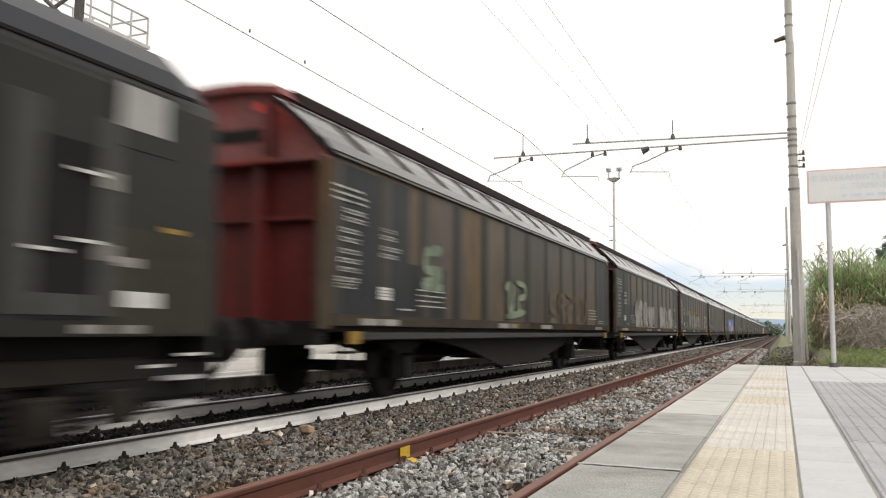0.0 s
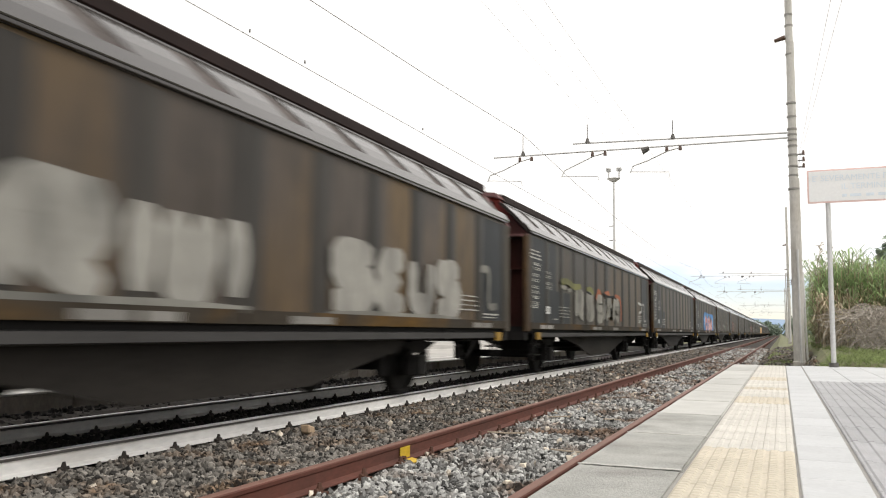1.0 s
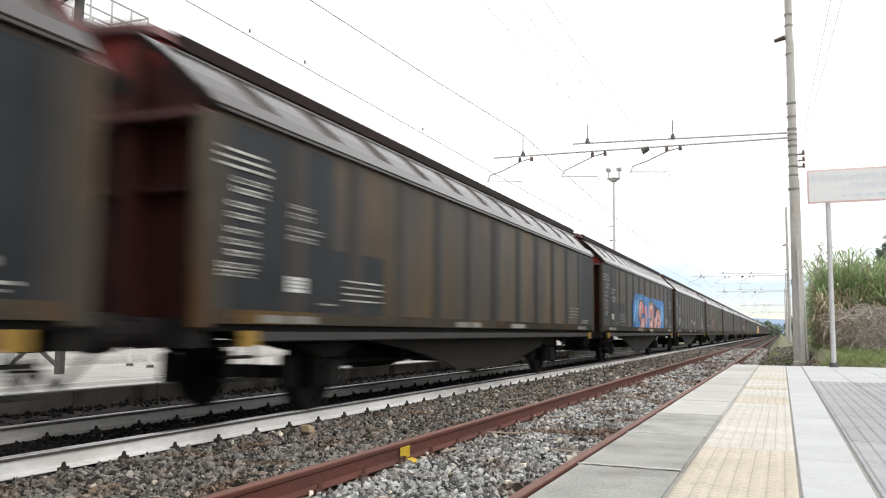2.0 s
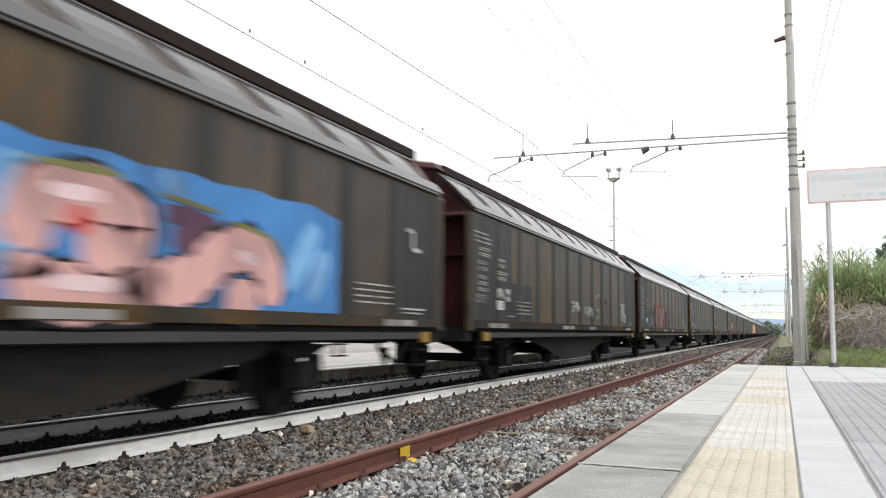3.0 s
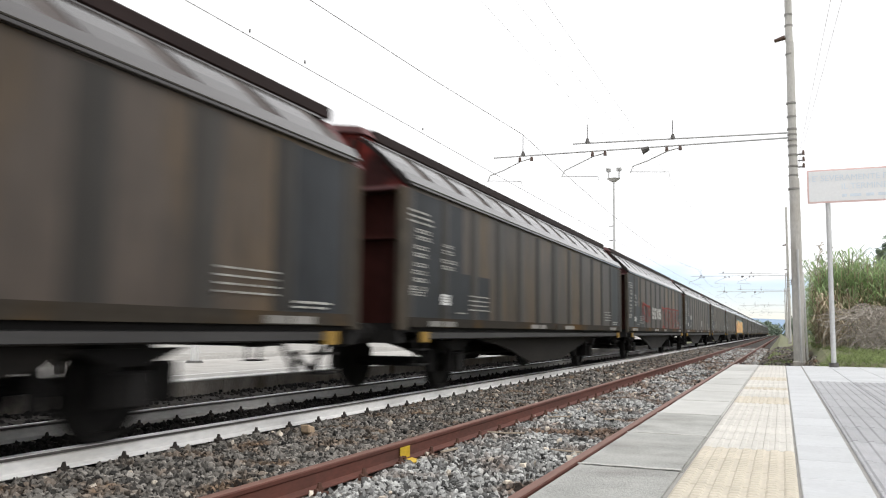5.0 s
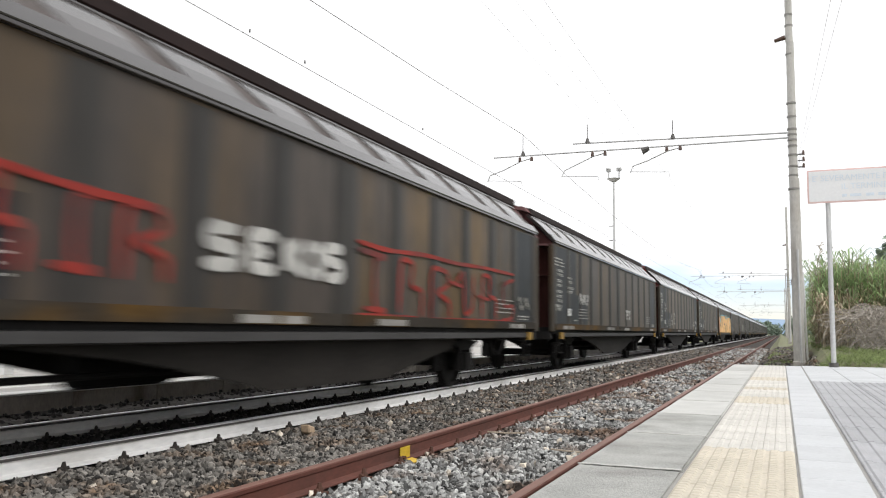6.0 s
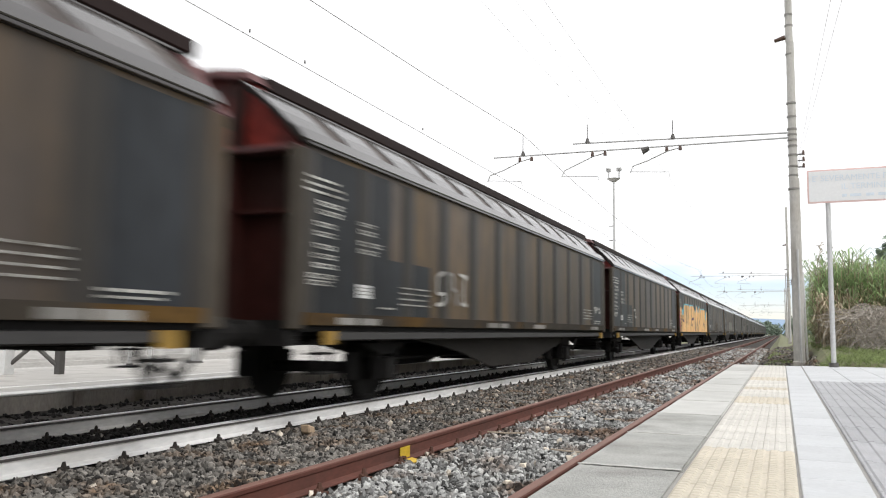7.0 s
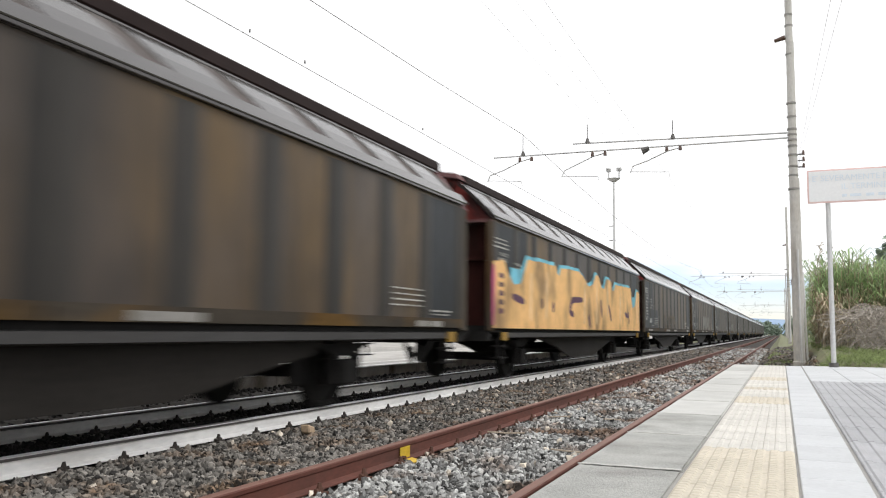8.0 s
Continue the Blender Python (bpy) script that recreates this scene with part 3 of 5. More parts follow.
    pale = tile_mesh("paving_tile", 0.36, 0.41, 0, M["white_tile"])
    for k in range(8):
        x = 0.248 + 0.36 * k
        y = 8.75 - 0.6 * 24
        while y + 0.6 <= 8.76:
            part("ribbed_tile", grey, None, p, at=pose(x, y, PLAT_Z))
            y += 0.6
        y = 8.76
        while y + 0.41 <= PLAT_END + 0.02:
            part("paving_tile", pale, None, p, at=pose(x, y, PLAT_Z))
            y += 0.41


def far_platform():
    p = thing("far_platform", "low pale platform beyond the train with a concrete edge", "platform", kind="structure")
    bm = B()
    box(bm, -12.6, -7.81, -10, 70, -0.3, 0.14)
    part("platform_base", bm, M["farplat"], p)
    for i in range(24):
        bm = B()
        box(bm, -7.9, -7.55, 0.008, 1.362, -0.3, 0.165)
        part("edge_block", bm, M["copingface"], p, bevel=0.01, at=pose(0, 7.2 + 1.37 * (i - 6), 0))
        bm = B()
        box(bm, -7.82, -7.54, 0.004, 1.366, 0.167, 0.19)
        part("edge_slab", bm, M["edgepaint"], p, bevel=0.006, at=pose(0, 7.2 + 1.37 * (i - 6), 0))


def far_yard():
    bm = B()
    box(bm, -9.05, -8.9, -10, 70, 0.1405, 0.1445)
    solid("safety_line", bm, M["edgepaint"], "worn white safety line on the far platform", "painted line", kind="structure")
    bm = B()
    box(bm, -45, -12.62, -20, 300, -0.3, 0.06)
    solid("yard", bm, M["gravel"], "pale gravel yard beyond the far platform", "yard", kind="structure")
    for x in (-15.2, -13.7):
        bm = B()
        prism(bm, [(-0.07, 0.06), (0.07, 0.06), (0.035, 0.10), (0.035, 0.20), (-0.035, 0.20), (-0.035, 0.10)], -20, 300)
        r = solid("yard_rail", bm, M["railgrey"], "grey rail of a side track in the yard", "rail", "rails of the yard", "structure")
        r.matrix_basis = pose(x, 0, 0)
    for x, y, h, r in ((-12.05, 12.85, 0.95, 0.035), (-11.22, 12.5, 0.95, 0.035), (-11.96, 14.7, 2.4, 0.09)):
        p = thing("platform_post", "slim white painted post on the far platform", "post", "posts on the far platform", at=pose(x, y, 0.14))
        bm = B()
        tube(bm, (0, 0, 0), (-0.04, 0, h), r, n=10)
        part("post", bm, M["bench"], p)
        bm = B()
        tube(bm, (0, 0, 0), (0, 0, 0.05), r * 2.2, r * 1.8, n=10)
        part("foot", bm, M["iron"], p)


# ---------------------------------------------------------------- line equipment
def catenary_mast(y, x=0.335):
    m = thing("catenary_mast", "tall tapered concrete catenary mast with steel bands", "mast", "catenary masts", at=pose(x, y, 0))
    for z0, z1, r0, r1 in ((0.1, 4.25, 0.118, 0.104), (4.2505, 7.3, 0.090, 0.080), (7.3005, 10.2, 0.076, 0.068)):
        bm = B()
        tube(bm, (0, 0, z0), (0.012, 0, z1), r0, r1, n=16)
        part("shaft", bm, M["pole"], m)
    bm = B()
    box(bm, -0.128, 0.128, -0.128, 0.128, -0.15, 0.33)
    part("foundation", bm, M["pole"], m, bevel=0.02)
    bm = B()
    tube(bm, (0.035, -0.135, 0.3), (0.03, -0.13, 2.7), 0.024)
    part("cable_pipe", bm, M["galv"], m)
    for z in (4.0, 4.3, 4.5, 4.75, 4.95, 5.08, 5.2, 5.32, 5.6, 5.9, 7.0, 7.65, 7.9):
        bm = B()
        tube(bm, (0, 0, z), (0, 0, z + 0.04), 0.118 if z < 4.2 else (0.100 if z < 6 else 0.086), n=14)
        part("band", bm, M["bandgrey"], m)
    bm = B()
    tube(bm, (0, 0, 5.27), (-4.85, 0, 5.40), 0.019)
    part("upper_beam", bm, M["galv"], m)
    bm = B()
    tube(bm, (0, 0, 5.16), (-6.85, 0, 5.20), 0.019)
    part("lower_beam", bm, M["galv"], m)
    # three hanging registration arms with their insulators
    for xa, xw in ((-2.36, -3.50), (-4.08, -5.13), (-5.88, -7.02)):
        bm = B()
        poly_tube(bm, [(xa, 0, 5.12), (xa - 0.28, 0, 5.06), (xa - 0.72, 0, 4.87), (xw + 0.07, 0, 4.76), (xw, 0, 4.60)], 0.015)
        arm = part("register_arm", bm, M["galv"], m)
        bm = B()
        poly_tube(bm, [(xw, 0, 4.63), (xw + 0.88, 0, 4.57), (xw + 0.90, 0, 4.46)], 0.010)
        part("steady_arm", bm, M["galv"], arm)
        for dx in (0.0, 0.3):
            bm = B()
            tube(bm, (xa - 0.3 + dx, 0, 5.06), (xa - 0.3 + dx, 0, 5.16), 0.042, 0.032, n=8)
            part("insulator", bm, M["insulator"], arm)
    for xs, z0, z1 in ((-4.5, 5.39, 5.85), (-2.52, 5.33, 5.78), (-6.1, 5.19, 5.7)):
        bm = B()
        tube(bm, (xs, 0, z0 + 0.1), (xs, 0, z1), 0.010)
        spike = part("spike", bm, M["iron"], m)
        bm = B()
        tube(bm, (xs, 0, z0), (xs, 0, z0 + 0.12), 0.065, 0.025, n=8)
        part("spike_foot", bm, M["iron"], spike)
    bm = B()
    tube(bm, (-3.22, 0, 5.10), (-3.06, 0, 5.16), 0.09, 0.05, n=8)
    part("tension_clamp", bm, M["iron"], m)
    # side brackets that carry the feeder wires
    for z in (4.50, 4.64, 4.78):
        bm = B()
        tube(bm, (0.10, 0, z), (0.21, 0, z), 0.015)
        part("feeder_bracket", bm, M["iron"], m)
        bm = B()
        tube(bm, (0.21, 0, z - 0.02), (0.21, 0, z + 0.08), 0.03, 0.02)
        part("insulator", bm, M["insulator"], m)
    bm = B()
    tube(bm, (-0.08, 0, 7.42), (-0.30, 0, 7.36), 0.055, 0.04, n=8)
    part("stay_insulator", bm, M["insulator"], m)
    return m


def wire(name, pts, r, label):
    bm = B()
    poly_tube(bm, pts, r, n=5)
    return solid(name, bm, M["wire"], label, "wire", "overhead wires")


def overhead():
    ys = [19.06, 65.0, 90.0, 136.0, 182.0]
    for y, x in zip(ys, (0.335, 0.55, 0.72, 0.8, 0.8)):
        catenary_mast(y, x)
    span = [-27.0] + ys
    for xw, r in ((-5.80, 0.005), (-2.2, 0.0018)):
        wire("contact_wire", [(xw + 0.08 * (-1) ** i, y, 4.42) for i, y in enumerate(span)], r, "thin copper contact wire above the track")
    pts = []
    for y0, y1 in zip(span, span[1:]):
        for k in range(8):
            u = k / 8
            pts.append((-5.78, y0 + (y1 - y0) * u, 5.74 - 0.6 * 4 * u * (1 - u)))
    pts.append((-5.78, span[-1], 5.74))
    wire("messenger_wire", pts, 0.0062, "sagging messenger wire above the contact wire")
    for y, top in ((7.87, 4.47), (9.1, 4.47), (13.0, 4.47)):
        bm = B()
        tube(bm, (-5.78, y, 4.43), (-5.78, y, top), 0.011)
        solid("wire_clamp", bm, M["iron"], "small dark clamp on the contact wire", "wire clamp", "clamps on the wires")
    wire("side_wire", [(-2.95, -24, 4.42), (-2.95, 19.06, 4.55), (-2.2, 65, 4.6)], 0.0013, "thin extra wire over the rusty track")
    wire("side_wire", [(-2.6, -24, 4.42), (-2.6, 19.06, 4.55), (-2.2, 65, 4.6)], 0.0012, "thin extra wire over the rusty track")
    wire("feeder_wire", [(0.66, 0.0, 3.90), (0.563, 9.0, 4.32), (0.475, 19.06, 4.84), (0.475, 65.0, 4.84)], 0.0022, "feeder wire along the masts")
    wire("feeder_wire", [(0.84, 0.0, 3.85), (0.667, 9.0, 4.31), (0.475, 19.06, 4.70), (0.475, 65.0, 4.70)], 0.0022, "feeder wire along the masts")
    bm = B()
    tube(bm, (0, 0, 0.25), (-0.04, 0, 2.25), 0.022, 0.018)
    stake = solid("white_stake", bm, M["bench"], "thin white leaning stake beside the concrete mast", "stake")
    stake.matrix_basis = pose(0.509, 19.5, 0)


def lamp_mast(x, y, h):
    m = thing("floodlight_mast", "slim steel floodlight mast with a round head platform", "lamp mast", at=pose(x, y, 0))
    bm = B()
    tube(bm, (0, 0, -0.2), (0, 0, h), 0.10, 0.055, n=10)
    part("pole", bm, M["galv"], m)
    bm = B()
    tube(bm, (0, 0, h), (0, 0, h + 0.2), 0.15, 0.42, n=14)
    part("head_platform", bm, M["galv"], m)
    for s in (-1, 1):
        for k in (0, 1):
            bm = B()
            box(bm, -0.14, 0.14, -0.1, 0.1, -0.11, 0.11)
            part("floodlight", bm, M["galv"], m, bevel=0.03, at=pose(s * 0.33, 0.2 * k, h + 0.8, 30, 0, 0))
            bm = B()
            tube(bm, (s * 0.33, 0.2 * k, h + 0.2), (s * 0.33, 0.2 * k, h + 0.7), 0.03)
            part("stalk", bm, M["galv"], m)
    for k in range(8):
        bm = B()
        tube(bm, (-0.3, 0, 1.2 + 0.9 * k), (0.05, 0, 1.2 + 0.9 * k), 0.025)
        part("step_iron", bm, M["iron"], m)
    return m


def signal_gantry():
    g = thing("signal_gantry", "steel lattice signal gantry with a railed service platform", "gantry", at=pose(-11.1, 9.75, 0.14))
    legs = ((-0.33, -0.26, "bench", 0.085), (0.30, 0.22, "iron", 0.055))
    for dx, dy, m, h in legs:
        bm = B()
        box(bm, dx - h, dx + h, dy - h, dy + h, 0, 8.2)
        part("leg", bm, M[m], g)
    a, b = Vector((-0.33, -0.26, 0)), Vector((0.30, 0.22, 0))
    for k in range(10):
        p, q = (a, b) if k % 2 else (b, a)
        for u, v in ((p, q), (q, p)):
            bm = B()
            tube(bm, u + Vector((0, 0, 0.1 + 0.8 * k)), v + Vector((0, 0, 0.85 + 0.8 * k)), 0.035)
            part("lattice_brace", bm, M["iron"], g)
    deck_y0, deck_y1, z = 0.25, 1.75, 5.88
    bm = B()
    box(bm, -0.55, 0.45, deck_y0, deck_y1, z, z + 0.06)
    part("platform_deck", bm, M["galv"], g)
    for x in (-0.5, 0.42):
        for y in (0.35, 0.82, 1.28, 1.70):
            bm = B()
            tube(bm, (x, y, z + 0.06), (x, y, z + 0.58), 0.018)
            part("rail_post", bm, M["galv"], g)
        for h in (0.3, 0.58):
            bm = B()
            tube(bm, (x, deck_y0, z + h), (x, 1.70, z + h), 0.018)
            part("hand_rail", bm, M["galv"], g)
    for h in (0.3, 0.58):
        bm = B()
        tube(bm, (-0.5, 1.70, z + h), (0.42, 1.70, z + h), 0.018)
        part("hand_rail", bm, M["galv"], g)
    for s in (-1, 1):
        bm = B()
        tube(bm, (0.3 * s, -0.2, 5.2), (0.3 * s, -2.2, 6.9), 0.06)
        part("arm_brace", bm, M["galv"], g)
    return g


def notice_sign():
    y = 12.62
    s = thing("notice_sign", "white notice board with faded blue lettering on grey posts", "sign", at=pose(0.656, y, PLAT_Z))
    for x in (0.0, 1.15):
        bm = B()
        tube(bm, (x, 0, 0), (x, 0, 2.72), 0.033, n=12)
        post = part("post", bm, M["galv"], s)
        bm = B()
        tube(bm, (x, 0, 0.0), (x, 0, 0.06), 0.06, n=12)
        part("foot", bm, M["iron"], post)
    bm = B()
    box(bm, -0.262, 1.41, -0.055, -0.035, 2.29, 2.765)
    board = part("board", bm, M["signrim"], s, bevel=0.004)
    bm = B()
    box(bm, -0.240, 1.388, -0.0585, -0.0552, 2.312, 2.743)
    part("face", bm, M["sign"], board)
    for text, x, z, size in (("E' SEVERAMENTE PROIBITO", -0.20, 2.60, 0.115), ("IL TERMINE DEL", 0.17, 2.475, 0.115)):
        curve = bpy.data.curves.new("lettering", "FONT")
        curve.body, curve.size, curve.extrude = text, size, 0.001
        holder = bpy.data.objects.new("lettering", curve)
        scene.collection.objects.link(holder)
        bpy.context.view_layer.update()
        me = bpy.data.meshes.new_from_object(holder.evaluated_get(bpy.context.evaluated_depsgraph_get()))
        bpy.data.objects.remove(holder)
        me.materials.clear()
        me.materials.append(M["signtext"])
        tagged(part("lettering", me, None, board, at=pose(x, -0.0605, z, 90, 0, 0)), kind="stuff")
    for x0, x1 in ((0.18, 0.24), (0.28, 0.42), (0.48, 0.58), (0.63, 0.86), (0.92, 1.2)):
        bm = B()
        box(bm, x0, x1, -0.0615, -0.0595, 2.365, 2.405)
        part("lettering", bm, M["signtext"], board)
    return s


# ---------------------------------------------------------------- vegetation and distance
def blades(name, label, category, m, plants, seed, leaf=(0.5, 0.9), width=0.03, per=7, stem_m=None, lean=0.15, leaf_from=0.25):
    """Reed-like plants: a thin leaning stem with long arching leaves."""
    rng = random.Random(seed)
    verts, faces, sv, sf = [], [], [], []
    for x, y, z, h in plants:
        a = rng.uniform(0, 6.28)
        d = Vector((math.cos(a), math.sin(a), 0)) * rng.uniform(0, lean)
        top = Vector((x, y, z)) + Vector((0, 0, h)) + d * h
        foot = Vector((x, y, z))
        o = len(sv)
        r = 0.008 + 0.002 * h
        for c, rr in ((foot, r), (top, r * 0.4)):
            for k in range(3):
                sv.append(c + Vector((rr * math.cos(k * 2.09), rr * math.sin(k * 2.09), 0)))
        sf += [(o, o + 1, o + 4, o + 3), (o + 1, o + 2, o + 5, o + 4), (o + 2, o, o + 3, o + 5)]
        for k in range(per):
            u = leaf_from + (1 - leaf_from) * (k + rng.random()) / per
            c = foot.lerp(top, u)
            b = rng.uniform(0, 6.28)
            out = Vector((math.cos(b), math.sin(b), 0))
            side = Vector((-out.y, out.x, 0)) * width * rng.uniform(0.6, 1.2)
            ln = rng.uniform(*leaf)
            p1 = c + out * ln * 0.45 + Vector((0, 0, ln * 0.42))
            p2 = c + out * ln * 0.95 + Vector((0, 0, ln * rng.uniform(-0.1, 0.4)))
            o = len(verts)
            verts += [c - side * 0.4, c + side * 0.4, p1 + side, p1 - side, p2]
            faces += [(o, o + 1, o + 2, o + 3), (o + 3, o + 2, o + 4)]
    if faces:
        raw(name, verts, faces, m, label, category)
    if stem_m:
        raw(name + "_stems", sv, sf, stem_m, label.replace("leaves", "stems"), category)


def clump_tree(name, x, y, z, h, w, seed, m):
    rng = random.Random(seed)
    t = thing(name, "distant green tree with an uneven crown, paled for haze", "tree", "trees along the line", at=pose(x, y, z))
    bm = B()
    tube(bm, (0, 0, 0), (0.1, 0, h * 0.45), 0.03 * h, 0.018 * h)
    for k in range(5):
        a = k * 1.3
        tube(bm, (0.08, 0, h * (0.25 + 0.04 * k)), (math.cos(a) * w * 0.3, math.sin(a) * w * 0.3, h * (0.55 + 0.05 * k)), 0.014 * h, 0.006 * h, n=5)
    part("trunk", bm, M["dryreed"], t)
    verts, faces = [], []
    lumps = [(rng.uniform(-0.35, 0.35) * w, rng.uniform(-0.35, 0.35) * w, h * rng.uniform(0.4, 0.9), w * rng.uniform(0.12, 0.24)) for _ in range(16)]
    for cx, cy, cz, r in lumps:
        for _ in range(110):
            d = Vector((rng.gauss(0, 1), rng.gauss(0, 1), rng.gauss(0, 1))).normalized() * r * rng.uniform(0.6, 1.1)
            c = Vector((cx, cy, cz)) + d
            s = 0.05 * w
            u = Vector((rng.gauss(0, 1), rng.gauss(0, 1), rng.gauss(0, 1))).normalized() * s
            v = u.cross(Vector((rng.gauss(0, 1), rng.gauss(0, 1), rng.gauss(0, 1))).normalized())
            o = len(verts)
            verts += [c - u, c + v, c + u, c - v]
            faces.append((o, o + 1, o + 2, o + 3))
    raw("crown", verts, faces, m, "", "", parent=t)
    return t


def vegetation():
    rng = random.Random(11)
    plants = []
    for _ in range(4200):
        y = 20.3 + 9 * rng.random() ** 1.4
        x = rng.uniform(0.70 + (y - 20) * 0.035, 7)
        plants.append((x, y, 0.35, rng.uniform(1.3, 2.3) + 0.3 * noise.noise(Vector((x, y, 0)))))
    blades("reed_bed", "green giant reed leaves in a dense bed", "reeds", M["reed"], plants, 3, (0.35, 0.7), 0.0145, 12, M["dryreed"], 0.12, 0.12)
    dry = [(rng.uniform(0.72, 8), rng.uniform(19.0, 20.8), 0.45, rng.uniform(0.6, 1.35)) for _ in range(420)]
    blades("dry_thicket", "dry brown reed leaves tangled at the bed's foot", "reeds", M["dryreed"], dry, 4, (0.3, 0.7), 0.013, 9, M["dryreed"], 0.35)
    plume = [(x, y, z + h - 0.1, 0.45) for x, y, z, h in plants[:90]]
    blades("reed_plumes", "pale feathery reed plumes above the leaves", "reeds", M["plume"], plume, 5, (0.12, 0.25), 0.02, 14, M["plume"], 0.2, 0.1)
    bm = B()
    for k in range(5):
        box(bm, 0.42 + 0.41 * k, 0.82 + 0.41 * k, 20.0, 20.2, 0.1, 0.50)
    solid("low_wall", bm, M["concrete"], "low grey kerb wall under the reeds", "wall", kind="structure")
    verts, faces = [], []
    for _ in range(2300):
        p = Vector((1.42 + 5.6 * rng.random() ** 1.2, rng.uniform(18.0, 19.2), 0.5 + rng.random() ** 0.7 * 1.0))
        d = Vector((rng.gauss(0, 0.6), rng.gauss(0, 0.3), rng.gauss(0.1, 0.8))).normalized()
        r = rng.uniform(0.002, 0.0055)
        ring = None
        for k in range(9):
            o = len(verts)
            verts += [p + Vector((r, 0, 0)), p + Vector((-r * 0.5, 0, r)), p + Vector((-r * 0.5, 0, -r))]
            if ring is not None:
                for j in range(3):
                    faces.append((ring + j, ring + (j + 1) % 3, o + (j + 1) % 3, o + j))
            ring = o
            d = (d + Vector((rng.gauss(0, 0.3), rng.gauss(0, 0.2), rng.gauss(-0.05, 0.35)))).normalized()
            p = p + d * 0.13
            p.z = min(max(p.z, 0.5), 1.42 + 0.35 * noise.noise(Vector((p.x * 2.2, p.y, 5))))
    raw("vine_tangle", verts, faces, M["vine"], "grey-brown tangle of dead vines at the bed's foot", "vines")
    grass = []
    for _ in range(11000):
        y = 12.95 + 30 * rng.random() ** 1.7
        x = rng.uniform(-0.45, 3.5)
        if noise.noise(Vector((x * 0.8, y * 0.5, 2))) > (-0.2 if x > 0.7 else 0.2):
            grass.append((x, y, lawn_z(x, y) - 0.01, rng.uniform(0.03, 0.09) if x > 0.4 else rng.uniform(0.03, 0.12)))
    blades("grass_tufts", "fresh green grass leaves beyond the platform's end", "grass", M["blade"], grass, 6, (0.04, 0.10), 0.007, 5, None, 0.3, 0.0)
    for i, (x, y, h, w) in enumerate(((-7, 330, 4.6, 8), (-3.5, 350, 3.4, 8), (3.2, 300, 4.6, 7), (7, 260, 6, 9), (-12, 360, 4.4, 9), (13, 150, 7, 8),
                                      (6.3, 44, 5.6, 4.2), (9, 40, 6, 5))):
        clump_tree("tree", x, y, 0, h, w, 20 + i, M["tree"])
    verts, faces = [], []
    n = 60
    for i in range(n + 1):
        a = -1.2 + 2.4 * i / n
        h = 45 + 42 * noise.noise(Vector((a * 3.0, 0, 7))) + 12 * noise.noise(Vector((a * 11, 0, 3)))
        for r, z in ((2300, -2), (2500, h * 0.7), (2800, h), (3000, -2)):
            verts.append((r * math.sin(a), r * math.cos(a), z))
    for i in range(n):
        for k in range(3):
            faces.append((i * 4 + k, i * 4 + k + 1, i * 4 + k + 5, i * 4 + k + 4))
    raw("hills", verts, faces, M["hill"], "low hills on the horizon, tinted blue for haze", "hills", "structure")


# ---------------------------------------------------------------- the train
BODY_L, PITCH_W, HALF = 15.32, 16.38, 1.38
FLOOR_Z, EAVE_Z = 1.04, 2.755


def wheelset(parent, y):
    r = 0.41
    ax = part("axle", axle_mesh, None, parent, at=pose(0, y, r))
    for s in (-1, 1):
        part("wheel", wheel_mesh, None, ax, at=pose(s * 0.7525, 0, 0, 0, 0, 0 if s > 0 else 180))
        part("axle_box", axlebox_mesh, None, ax, at=pose(s * 1.0, 0, 0))
        part("leaf_spring", spring_mesh, None, ax, at=pose(s * 1.0, 0, 0))
        part("axle_guard", guard_mesh, None, ax, at=pose(s * 1.01, 0, 0))


def make_wheel_meshes():
    bm = B()
    tube(bm, (-1.05, 0, 0), (1.05, 0, 0), 0.08, n=10)
    a = mesh("axle", bm, M["under"])
    bm = B()
    lathe(bm, [(-0.068, 0.30), (-0.068, 0.432), (-0.060, 0.438), (-0.040, 0.436), (-0.032, 0.415), (0.060, 0.405), (0.066, 0.398), (0.066, 0.345),
               (0.020, 0.330), (0.020, 0.160), (0.075, 0.135), (0.160, 0.120), (0.160, 0.020)], 28)
    w = mesh("wheel", bm, M["wheel"])
    bm = B()
    box(bm, -0.13, 0.13, -0.14, 0.14, -0.13, 0.15)
    b = mesh("axle_box", bm, M["under"], 0.02)
    bm = B()
    prism(bm, [(-0.05, 0.19), (0.05, 0.19), (0.05, 0.33), (-0.05, 0.33)], -0.62, 0.62)
    for v in bm.verts:
        if v.co.z < 0.25:
            v.co.y *= 0.3
    c = mesh("leaf_spring", bm, M["under"])
    bm = B()
    box(bm, -0.045, 0.045, -0.27, 0.27, 0.331, 0.42)
    box(bm, -0.045, 0.045, -0.27, -0.2, -0.12, 0.331)
    box(bm, -0.045, 0.045, 0.2, 0.27, -0.12, 0.331)
    d = mesh("axle_guard", bm, M["under"])
    return a, w, b, c, d


axle_mesh, wheel_mesh, axlebox_mesh, spring_mesh, guard_mesh = make_wheel_meshes()


